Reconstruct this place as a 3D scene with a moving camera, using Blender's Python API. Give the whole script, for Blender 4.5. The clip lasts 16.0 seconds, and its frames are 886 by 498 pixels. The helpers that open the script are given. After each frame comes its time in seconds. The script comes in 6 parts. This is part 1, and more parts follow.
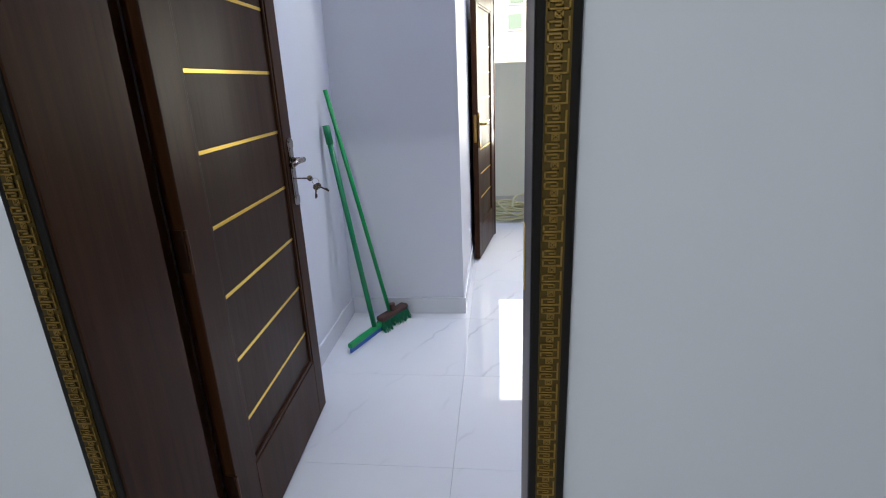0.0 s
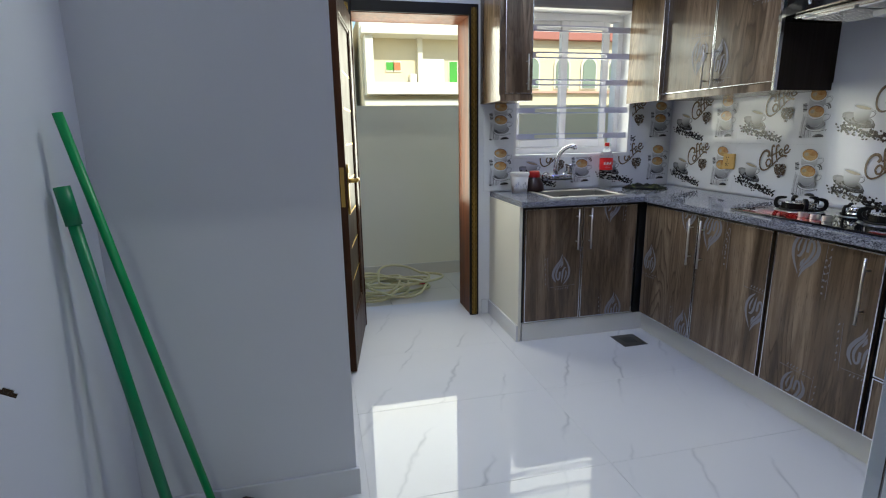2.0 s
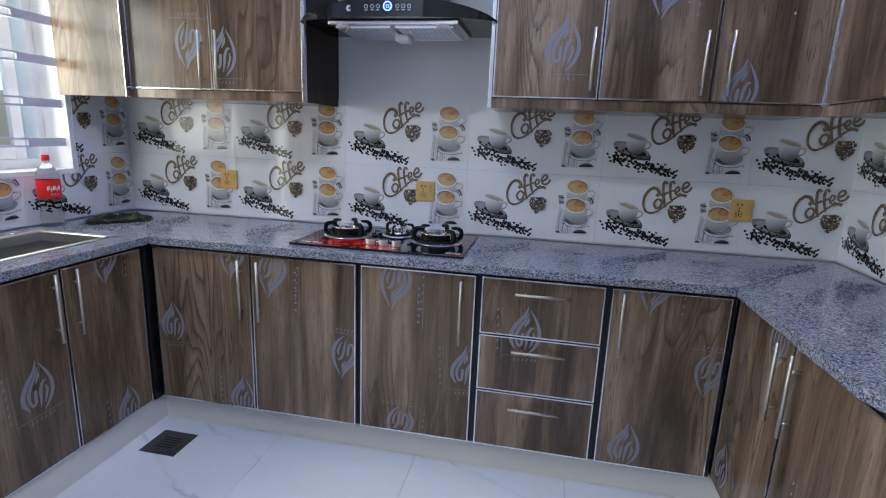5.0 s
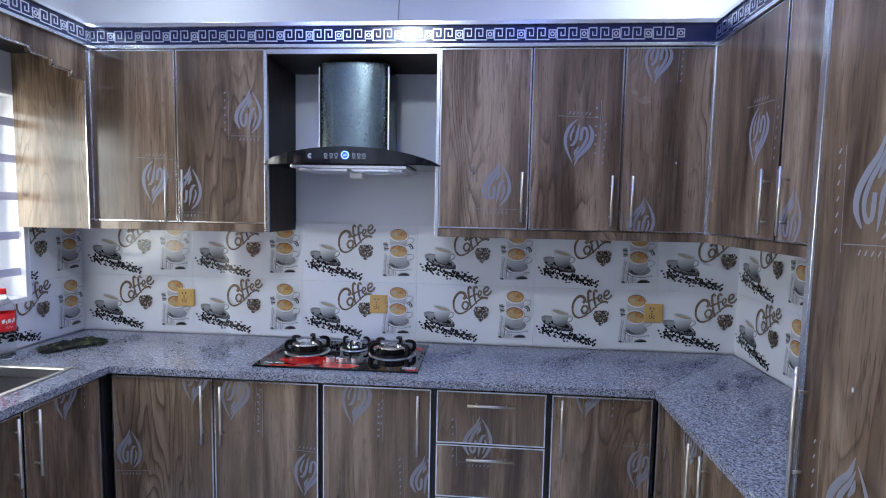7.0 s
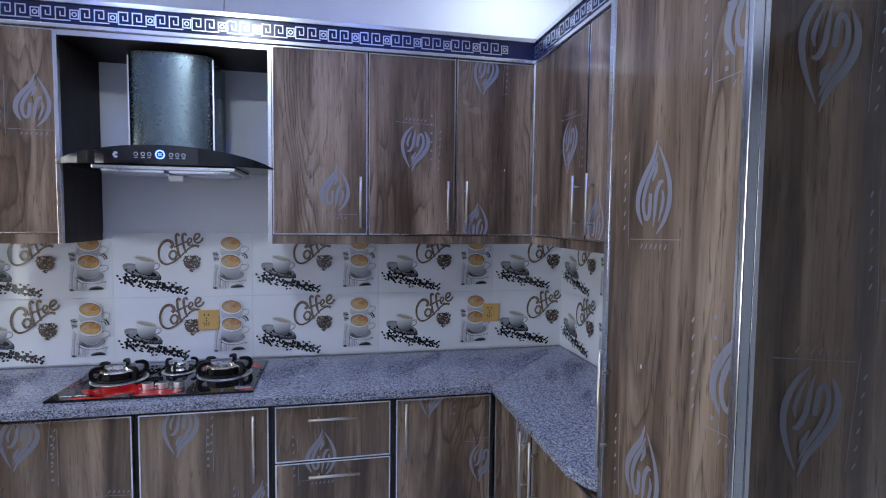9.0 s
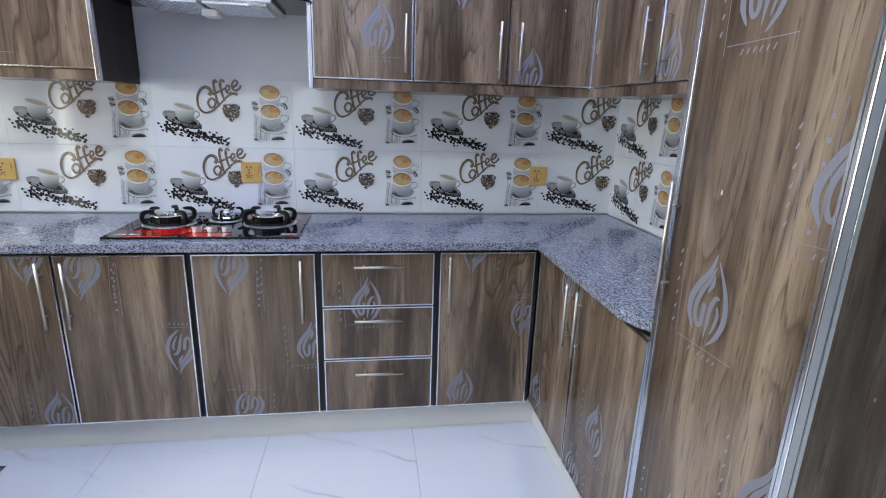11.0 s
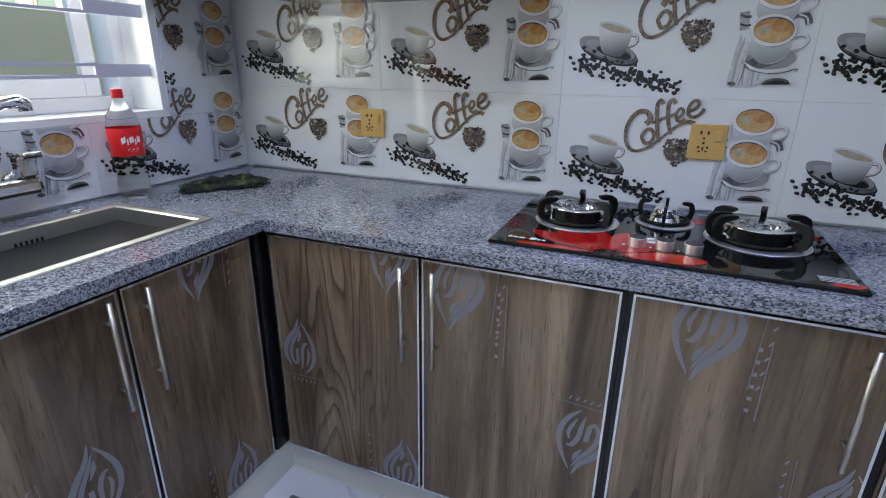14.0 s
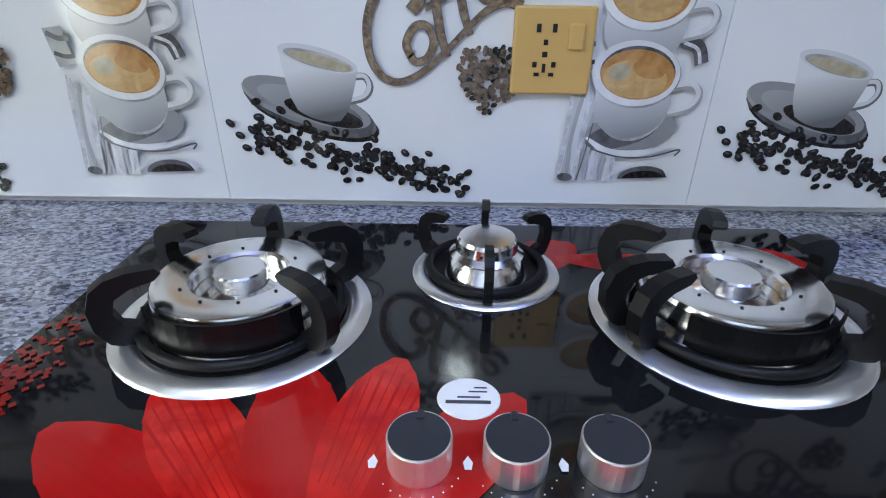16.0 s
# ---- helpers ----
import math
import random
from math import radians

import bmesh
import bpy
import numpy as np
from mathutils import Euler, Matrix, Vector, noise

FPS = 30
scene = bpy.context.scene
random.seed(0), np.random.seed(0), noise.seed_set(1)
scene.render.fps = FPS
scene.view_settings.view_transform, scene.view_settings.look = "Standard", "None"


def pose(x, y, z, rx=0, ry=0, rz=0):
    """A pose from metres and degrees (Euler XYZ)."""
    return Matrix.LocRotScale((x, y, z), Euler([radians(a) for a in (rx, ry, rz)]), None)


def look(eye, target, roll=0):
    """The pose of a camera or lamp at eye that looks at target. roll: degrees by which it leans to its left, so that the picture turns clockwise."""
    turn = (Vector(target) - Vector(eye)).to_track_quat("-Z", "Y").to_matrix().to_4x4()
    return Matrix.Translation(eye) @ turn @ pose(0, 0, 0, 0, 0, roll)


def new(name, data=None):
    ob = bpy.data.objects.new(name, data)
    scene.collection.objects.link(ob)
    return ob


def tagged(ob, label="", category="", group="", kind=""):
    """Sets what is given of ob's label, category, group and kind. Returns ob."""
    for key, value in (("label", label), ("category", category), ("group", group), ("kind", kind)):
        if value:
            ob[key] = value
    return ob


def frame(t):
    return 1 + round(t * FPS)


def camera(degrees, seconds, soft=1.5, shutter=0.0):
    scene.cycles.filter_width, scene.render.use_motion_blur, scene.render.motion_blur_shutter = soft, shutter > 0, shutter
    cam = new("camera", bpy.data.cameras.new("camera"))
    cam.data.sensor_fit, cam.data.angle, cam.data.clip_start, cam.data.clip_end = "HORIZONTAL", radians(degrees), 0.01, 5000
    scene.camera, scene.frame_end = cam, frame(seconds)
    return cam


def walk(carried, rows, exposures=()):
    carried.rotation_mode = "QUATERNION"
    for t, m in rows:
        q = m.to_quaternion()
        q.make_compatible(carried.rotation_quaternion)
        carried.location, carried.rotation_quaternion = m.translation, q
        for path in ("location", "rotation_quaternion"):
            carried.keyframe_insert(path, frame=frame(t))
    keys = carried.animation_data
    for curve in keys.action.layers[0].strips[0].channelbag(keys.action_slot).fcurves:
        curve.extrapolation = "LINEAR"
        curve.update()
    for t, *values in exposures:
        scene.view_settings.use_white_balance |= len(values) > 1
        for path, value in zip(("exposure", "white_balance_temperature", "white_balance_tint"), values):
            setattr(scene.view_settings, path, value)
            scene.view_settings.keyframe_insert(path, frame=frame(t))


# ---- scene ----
cam = camera(81.9, 16.0, soft=1.1)
PATH = [
    (0, (0.084, 0.168, 1.368), (-0.132, 2.055, 0.74), -2.4),
    (0.5, (-0.042, 0.475, 1.351), (-0.378, 2.375, 0.822), -2.1),
    (1, (-0.187, 0.818, 1.328), (-0.392, 2.753, 0.865), -2.2),
    (1.5, (-0.22, 1.092, 1.294), (-0.16, 3.043, 0.86), -1.5),
    (2, (-0.185, 1.367, 1.285), (0.263, 3.264, 0.839), -0.9),
    (2.5, (-0.171, 1.608, 1.301), (0.643, 3.37, 0.818), -0.8),
    (3, (-0.127, 1.854, 1.276), (1.031, 3.399, 0.757), -0.5),
    (3.5, (-0.039, 2.104, 1.259), (1.405, 3.374, 0.71), 0.7),
    (4, (0.005, 2.369, 1.252), (1.742, 3.198, 0.710), 1.6),
    (6.5, (-0.291, 2.527, 1.572), (1.674, 2.697, 1.244), 1.6),
    (7, (-0.298, 2.525, 1.588), (1.69, 2.678, 1.428), 1.1),
    (7.5, (-0.299, 2.516, 1.591), (1.698, 2.595, 1.53), 0.9),
    (8, (-0.291, 2.49, 1.587), (1.706, 2.396, 1.558), 0.7),
    (8.5, (-0.275, 2.46, 1.586), (1.706, 2.19, 1.547), 0.5),
    (8.7, (-0.276, 2.459, 1.585), (1.693, 2.112, 1.532), 0.4),
    (10.8, (-0.211, 2.49, 1.395), (1.698, 2.146, 0.911), 1.8),
    (11, (-0.206, 2.5, 1.392), (1.703, 2.223, 0.866), 1.8),
    (11.5, (-0.19, 2.561, 1.36), (1.731, 2.46, 0.812), 1.6),
    (12, (-0.119, 2.641, 1.348), (1.796, 2.792, 0.791), 1.2),
    (12.5, (0.018, 2.722, 1.362), (1.890, 3.127, 0.788), 1.2),
    (13, (0.257, 2.816, 1.344), (2.044, 3.479, 0.739), 1.5),
    (13.5, (0.459, 3.009, 1.303), (2.199, 3.763, 0.668), 1.4),
    (14, (0.737, 3.171, 1.266), (2.471, 3.907, 0.593), 0.6),
    (14.5, (1.047, 3.216, 1.250), (2.798, 3.808, 0.490), 0.0),
    (15, (1.377, 3.216, 1.195), (3.179, 3.569, 0.403), 0.3),
    (15.5, (1.593, 3.199, 1.162), (3.39, 3.359, 0.297), 0.5),
    (16, (1.694, 3.179, 1.144), (3.472, 3.198, 0.228), 0.6),
]
EXPOSURES = [(0.0, 1.35, 6600, 5), (0.6, 1.1, 7100, 0), (1.5, 0.7, 6600, -3), (3.0, 0.42, 6950, 2), (4.0, 0.6, 6700, 2), (6.5, 1.42, 5950, 5), (7.0, 1.15, 5900, 6), (7.6, 0.87, 5800, 8), (8.7, 0.88, 5750, 8), (11.0, 1.5, 6350, 1), (12.5, 1.05, 6150, -1), (14.0, 0.97, 6350, 0), (15.0, 1.35, 6250, -2), (16.0, 1.45, 6250, -1)]
walk(cam, [(t, look(eye, target, roll)) for t, eye, target, roll in PATH], EXPOSURES)

# ---- world, sun, lamps ----
world = bpy.data.worlds.new("world")
scene.world = world
world.use_nodes = True
sky = world.node_tree.nodes.new("ShaderNodeTexSky")
sky.sky_type, sky.sun_disc = "NISHITA", False
sky.sun_elevation, sky.sun_rotation = radians(52), radians(155)
world.node_tree.links.new(sky.outputs[0], world.node_tree.nodes["Background"].inputs[0])
world.node_tree.nodes["Background"].inputs[1].default_value = 0.15
sun = new("sun", bpy.data.lights.new("sun", "SUN"))
sun.data.energy, sun.data.angle, sun.data.color = 3.0, radians(0.5), (1.0, 0.93, 0.82)
sun.matrix_world = look((4, -8, 14), (0, 10, 0))


def area_lamp(name, eye, target, size_x, size_y, watts, colour, shape="RECTANGLE"):
    lamp = new(name, bpy.data.lights.new(name, "AREA"))
    lamp.data.shape, lamp.data.size, lamp.data.size_y = shape, size_x, size_y
    lamp.data.energy, lamp.data.color = watts, colour
    lamp.matrix_world = look(eye, target)
    return lamp


CEIL = 2.95
LED = (0.9, 0.94, 1.0)
DAY = (1.0, 0.95, 0.85)
BLUE = (0.22, 0.3, 1.0)
LAMPS = [(1.9, 1.6, 2.8, LED), (1.85, 4.0, 2, LED), (0.3, 3.1, 9, LED), (1.3, 2.3, 4.5, BLUE), (0.9, 3.6, 3.5, BLUE), (-0.3, -0.9, 12, LED)]
for lamp_x, lamp_y, watts, tint in LAMPS:
    area_lamp("ceiling_lamp", (lamp_x, lamp_y, CEIL - 0.035), (lamp_x, lamp_y, 0), 0.16, 0.16, watts, tint, "DISK")
# the sky's light in the window and in the upper part of the yard doorway
area_lamp("window_daylight", (1.53, 4.81, 1.6), (1.53, 3.0, 1.6), 0.74, 0.82, 5.2, DAY)
area_lamp("door_daylight", (0.43, 5.0, 1.39), (0.43, 3.0, 1.39), 0.68, 1.2, 9.5, DAY)

# ---- mesh helpers ----


def thing(name, m=None, label="", category="", group="", kind=""):
    """An Empty at a thing's base; its parts are given in its own frame."""
    ob = new(name)
    ob.empty_display_size = 0.1
    ob.matrix_world = m or Matrix()
    return tagged(ob, label, category, group, kind)


def part(name, bm, material, parent=None, label="", smooth=False):
    """Links a bmesh as one mesh object under a thing or a part."""
    me = bpy.data.meshes.new(name)
    for f in bm.faces:
        f.smooth = smooth
    bm.to_mesh(me)
    bm.free()
    for mat in material if isinstance(material, (list, tuple)) else [material]:
        me.materials.append(mat)
    ob = new(name, me)
    if parent:
        ob.parent = parent
    if label:
        ob["label"] = label
    return ob


def add_box(bm, lo, hi, bevel=0.0, mat=0):
    """An axis-aligned box, bevelled if asked, in bm."""
    b = bmesh.new()
    bmesh.ops.create_cube(b, size=1)
    for v in b.verts:
        v.co = Vector([lo[i] + (v.co[i] + 0.5) * (hi[i] - lo[i]) for i in range(3)])
    if bevel:
        bmesh.ops.bevel(b, geom=b.edges[:], offset=bevel, segments=2, affect="EDGES", profile=0.5)
    join(bm, b, mat)
    return bm


def join(bm, b, mat=0, m=None):
    """Adds the bmesh b to bm, moved by m."""
    made = {v: bm.verts.new(m @ v.co if m else v.co) for v in b.verts}
    for f in b.faces:
        g = bm.faces.new([made[v] for v in f.verts])
        g.material_index, g.smooth = mat or f.material_index, f.smooth
    b.free()


def box(lo, hi, bevel=0.0):
    return add_box(bmesh.new(), lo, hi, bevel)


def add_rod(bm, a, b, r, r2=None, n=12, mat=0):
    """A round bar from a to b."""
    a, b = Vector(a), Vector(b)
    m = Matrix.Translation((a + b) / 2) @ (b - a).to_track_quat("Z", "Y").to_matrix().to_4x4()
    t = bmesh.new()
    bmesh.ops.create_cone(t, cap_ends=True, segments=n, radius1=r, radius2=r if r2 is None else r2, depth=(b - a).length)
    join(bm, t, mat, m)
    return bm


def add_lathe(bm, profile, n=32, m=None, mat=0):
    """Turns a profile of (radius, height) round the z axis."""
    t = bmesh.new()
    rings = []
    for r, z in profile:
        rings.append([t.verts.new((r * math.cos(2 * math.pi * k / n), r * math.sin(2 * math.pi * k / n), z)) for k in range(n)] if r > 1e-5 else [t.verts.new((0, 0, z))])
    for p, q in zip(rings, rings[1:]):
        for k in range(n):
            j = (k + 1) % n
            loop = [p[k % len(p)], p[j % len(p)], q[j % len(q)], q[k % len(q)]]
            loop = list(dict.fromkeys(loop))
            if len(loop) > 2:
                t.faces.new(loop)
    bmesh.ops.recalc_face_normals(t, faces=t.faces)
    join(bm, t, mat, m)
    return bm


def add_prism(bm, outline, depth, m=None, mat=0):
    """A flat outline in x, z pushed by depth along y (towards +y)."""
    t = bmesh.new()
    near = [t.verts.new((x, 0, z)) for x, z in outline]
    face = t.faces.new(near)
    if depth:
        got = bmesh.ops.extrude_face_region(t, geom=[face])
        for v in got["geom"]:
            if isinstance(v, bmesh.types.BMVert):
                v.co.y += depth
    bmesh.ops.recalc_face_normals(t, faces=t.faces)
    join(bm, t, mat, m)
    return bm


def add_tube(bm, points, r, n=10, mat=0, closed=False):
    """A round tube along points."""
    pts = [Vector(p) for p in points]
    t = bmesh.new()
    rings = []
    for i, p in enumerate(pts):
        a = pts[i - 1] if i or closed else p
        c = pts[(i + 1) % len(pts)] if i < len(pts) - 1 or closed else p
        q = (c - a).to_track_quat("Z", "Y")
        if rings:
            # keep the ring from twisting
            up = q @ Vector((1, 0, 0))
            want = last - last.project(c - a)
            ang = up.angle(want, 0)
            if (q @ Vector((0, 1, 0))).dot(want) < 0:
                ang = -ang
            q = q @ Matrix.Rotation(ang, 3, "Z").to_quaternion()
        last = q @ Vector((1, 0, 0))
        rr = r[i] if isinstance(r, (list, tuple)) else r
        rings.append([t.verts.new(p + q @ Vector((rr * math.cos(2 * math.pi * k / n), rr * math.sin(2 * math.pi * k / n), 0))) for k in range(n)])
    pairs = list(zip(rings, rings[1:])) + ([(rings[-1], rings[0])] if closed else [])
    for p, q in pairs:
        for k in range(n):
            f = t.faces.new([p[k], p[(k + 1) % n], q[(k + 1) % n], q[k]])
            f.smooth = True
    if not closed:
        t.faces.new(rings[0][::-1])
        t.faces.new(rings[-1])
    join(bm, t, mat)
    return bm


def wall_with_holes(bm, axis, lo, hi, holes):
    """A wall slab (lo, hi); holes are (a0, a1, z0, z1) along its long axis."""
    k = 0 if axis == "x" else 1
    cuts = sorted({lo[k], hi[k], *[h[0] for h in holes], *[h[1] for h in holes]})
    for a, b in zip(cuts, cuts[1:]):
        mid = (a + b) / 2
        spans, z = [], lo[2]
        for h in sorted((h for h in holes if h[0] < mid < h[1]), key=lambda h: h[2]):
            if h[2] > z:
                spans.append((z, h[2]))
            z = h[3]
        spans.append((z, hi[2]))
        for z0, z1 in spans:
            p, q = list(lo), list(hi)
            p[k], q[k], p[2], q[2] = a, b, z0, z1
            add_box(bm, p, q)
    bmesh.ops.remove_doubles(bm, verts=bm.verts, dist=1e-5)
    return bm


# ---- materials ----
def material(name, colour, rough=0.5, metal=0.0, spec=0.5, coat=0.0):
    m = bpy.data.materials.new(name)
    m.use_nodes = True
    b = m.node_tree.nodes["Principled BSDF"]
    b.inputs["Base Color"].default_value = (*colour, 1)
    b.inputs["Roughness"].default_value, b.inputs["Metallic"].default_value = rough, metal
    b.inputs["Specular IOR Level"].default_value = spec
    b.inputs["Coat Weight"].default_value, b.inputs["Coat Roughness"].default_value = coat, 0.08
    return m


class Nodes:
    """Short calls for a material's node tree."""

    def __init__(self, m):
        self.t, self.b = m.node_tree, m.node_tree.nodes["Principled BSDF"]

    def add(self, kind, **values):
        n = self.t.nodes.new(kind)
        for key, v in values.items():
            n.inputs[key.replace("_", " ")].default_value = v
        return n

    def link(self, a, b):
        self.t.links.new(a, b)

    def coords(self, scale=(1, 1, 1), rotation=(0, 0, 0), source="Object", shift=False):
        src = self.add("ShaderNodeTexCoord").outputs[source] if source != "Position" else self.add("ShaderNodeNewGeometry").outputs["Position"]
        mp = self.add("ShaderNodeMapping")
        mp.inputs["Scale"].default_value, mp.inputs["Rotation"].default_value = scale, rotation
        self.link(src, mp.inputs["Vector"])
        if shift:
            info = self.add("ShaderNodeObjectInfo")
            mul = self.add("ShaderNodeMath")
            mul.operation = "MULTIPLY"
            mul.inputs[1].default_value = 37.0
            self.link(info.outputs["Random"], mul.inputs[0])
            comb = self.add("ShaderNodeCombineXYZ")
            for k in range(3):
                self.link(mul.outputs[0], comb.inputs[k])
            self.link(comb.outputs[0], mp.inputs["Location"])
        return mp.outputs[0]

    def noise(self, vector, scale, detail=4.0, rough=0.55, distortion=0.0):
        n = self.add("ShaderNodeTexNoise", Scale=scale, Detail=detail, Roughness=rough, Distortion=distortion)
        self.link(vector, n.inputs["Vector"])
        return n.outputs["Fac"]

    def ramp(self, fac, stops):
        n = self.add("ShaderNodeValToRGB")
        e = n.color_ramp.elements
        while len(e) < len(stops):
            e.new(0.5)
        for el, (p, c) in zip(e, stops):
            el.position, el.color = p, (*(c if isinstance(c, (tuple, list)) else (c, c, c)), 1)
        self.link(fac, n.inputs[0])
        return n.outputs[0]

    def mix(self, fac, a, b, mode="MIX"):
        n = self.add("ShaderNodeMix")
        n.data_type, n.blend_type = "RGBA", mode
        for sock, v in ((n.inputs[0], fac), (n.inputs[6], a), (n.inputs[7], b)):
            if hasattr(v, "is_linked"):
                self.link(v, sock)
            else:
                sock.default_value = v if not isinstance(v, (tuple, list)) else (*v, 1)
        return n.outputs[2]

    def bump(self, height, strength=0.2, distance=0.002):
        n = self.add("ShaderNodeBump", Strength=strength, Distance=distance)
        self.link(height, n.inputs["Height"])
        self.link(n.outputs[0], self.b.inputs["Normal"])

    def colour(self, sock):
        self.link(sock, self.b.inputs["Base Color"])

    def rough(self, sock):
        self.link(sock, self.b.inputs["Roughness"])


def painted_wall(name, colour, bump=0.08):
    m = material(name, colour, 0.55, spec=0.35)
    n = Nodes(m)
    p = n.coords(source="Position")
    big = n.noise(p, 1.3, 3)
    n.colour(n.mix(n.ramp(big, [(0.3, 0.0), (0.7, 1.0)]), [c * 0.965 for c in colour], colour))
    n.bump(n.noise(p, 90, 3), bump, 0.001)
    return m


def wood_film_material(name="wood_film", dark=(0.066, 0.044, 0.028), mid=(0.192, 0.134, 0.087), pale=(0.355, 0.262, 0.176), rough=0.17):
    """Brown oak-pattern laminate under clear protective film."""
    m = material(name, mid, rough, spec=0.5)
    n = Nodes(m)
    wide = n.noise(n.coords((2.4, 2.4, 0.22), shift=True), 2.6, 5, 0.62, 0.5)
    fine = n.noise(n.coords((26, 26, 0.9), shift=True), 3.4, 8, 0.75, 0.5)
    base = n.ramp(wide, [(0.36, dark), (0.45, [c * 0.66 for c in mid]), (0.52, mid), (0.65, pale)])
    streak = n.ramp(fine, [(0.34, 0.45), (0.50, 0.9), (0.62, 1.05)])
    col = n.mix(0.6, base, streak, "MULTIPLY")
    # growth rings: contour lines of a stretched soft field, in patches
    field = n.noise(n.coords((2.6, 2.6, 0.40), shift=True), 1.6, 2.5, 0.42, 0.35)
    steps = n.add("ShaderNodeMath")
    steps.operation = "MULTIPLY"
    steps.inputs[1].default_value = 24.0
    n.link(field, steps.inputs[0])
    fract = n.add("ShaderNodeMath")
    fract.operation = "FRACT"
    n.link(steps.outputs[0], fract.inputs[0])
    line = n.ramp(fract.outputs[0], [(0.0, 0.85), (0.10, 0.5), (0.40, 0.0), (0.90, 0.0), (1.0, 0.85)])
    patch = n.ramp(n.noise(n.coords((2.2, 2.2, 0.6), shift=True), 1.4, 2), [(0.47, 0.05), (0.58, 1.0)])
    col = n.mix(n.mix(1.0, line, patch, "MULTIPLY"), col, dark)
    # short dark pores and a few torn specks of film
    pores = n.ramp(n.noise(n.coords((60, 60, 4.5), shift=True), 3.0, 2, 0.5), [(0.30, 0.55), (0.40, 0.0)])
    col = n.mix(pores, col, [c * 0.6 for c in dark])
    worn = n.ramp(n.noise(n.coords((3, 3, 1.2), shift=True), 2.3, 5, 0.65), [(0.55, 0.0), (0.78, 0.16)])
    col = n.mix(worn, col, (0.32, 0.29, 0.26))
    chip = n.add("ShaderNodeTexVoronoi", Scale=6.5)
    n.link(n.coords((1, 1, 0.55), shift=True), chip.inputs["Vector"])
    n.colour(n.mix(n.ramp(chip.outputs["Distance"], [(0.016, 0.8), (0.022, 0.0)]), col, (0.62, 0.60, 0.57)))
    smear = n.noise(n.coords((1, 1, 1), shift=True), 5.0, 4)
    n.rough(n.ramp(smear, [(0.3, rough * 0.6), (0.75, rough * 1.7)]))
    n.bump(n.noise(n.coords((9, 9, 2), shift=True), 6.0, 4), 0.2, 0.0025)
    return m


def marble_material(name, base=(0.73, 0.74, 0.76), vein=(0.30, 0.32, 0.36), rough=0.02, strength=0.5):
    """White porcelain marble with thin slanting grey veins."""
    m = material(name, base, rough, spec=0.5)
    n = Nodes(m)
    p = n.coords((1, 1, 1), (0, 0, 0.5), shift=True)
    warp = n.add("ShaderNodeTexWave", Scale=1.1, Distortion=2.6, Detail=4.0, Detail_Scale=1.3, Detail_Roughness=0.7)
    n.link(p, warp.inputs["Vector"])
    thin = n.ramp(warp.outputs["Fac"], [(0.0, strength), (0.004, strength * 0.4), (0.02, 0.0)])
    mask = n.ramp(n.noise(p, 1.7, 3), [(0.48, 0.0), (0.66, 1.0)])
    col = n.mix(n.mix(1.0, thin, mask, "MULTIPLY"), base, vein)
    cloud = n.ramp(n.noise(p, 2.4, 5, 0.6, 0.8), [(0.4, 0.0), (0.85, 0.14)])
    n.colour(n.mix(cloud, col, [c * 0.82 for c in base]))
    return m


def granite_material(name="granite"):
    """Speckled grey granite, polished."""
    m = material(name, (0.3, 0.3, 0.33), 0.12, spec=0.5)
    n = Nodes(m)
    p = n.coords((1, 1, 1), source="Position")
    v = n.add("ShaderNodeTexVoronoi", Scale=340.0)
    n.link(n.coords((1, 0.62, 1), (0, 0, 0.5), source="Position"), v.inputs["Vector"])
    hue = n.add("ShaderNodeSeparateColor")
    n.link(v.outputs["Color"], hue.inputs[0])
    speck = n.ramp(hue.outputs[0], [(0.0, (0.06, 0.063, 0.08)), (0.24, (0.105, 0.112, 0.142)), (0.32, (0.20, 0.212, 0.255)), (0.58, (0.29, 0.305, 0.36)), (0.74, (0.44, 0.46, 0.53))])
    soft = n.ramp(n.noise(p, 75, 4, 0.65), [(0.35, 0.45), (0.62, 1.0)])
    n.colour(n.mix(0.7, speck, soft, "MULTIPLY"))
    n.rough(n.ramp(n.noise(p, 7, 3), [(0.3, 0.04), (0.8, 0.09)]))
    return m


def varnished_wood(name, dark, pale, rough=0.28, scale=1.0, coat=0.15):
    """Dark-stained wood with upright grain."""
    m = material(name, dark, rough, spec=0.14, coat=coat)
    n = Nodes(m)
    g = n.noise(n.coords((14 * scale, 14 * scale, 0.7 * scale), shift=True), 3.0, 6, 0.6, 0.5)
    w = n.noise(n.coords((2, 2, 0.6), shift=True), 2.0, 3)
    col = n.mix(n.ramp(g, [(0.35, 0.0), (0.7, 1.0)]), dark, pale)
    n.colour(n.mix(0.5, col, n.ramp(w, [(0.3, 0.55), (0.7, 1.0)]), "MULTIPLY"))
    n.bump(g, 0.15, 0.0012)
    n.rough(n.ramp(w, [(0.2, rough * 0.8), (0.8, rough * 1.4)]))
    return m


def brushed_metal(name, colour, rough=0.25):
    m = material(name, colour, rough, metal=1.0)
    n = Nodes(m)
    n.rough(n.ramp(n.noise(n.coords((6, 6, 6)), 20.0, 3), [(0.3, rough * 0.92), (0.7, rough * 1.1)]))
    return m


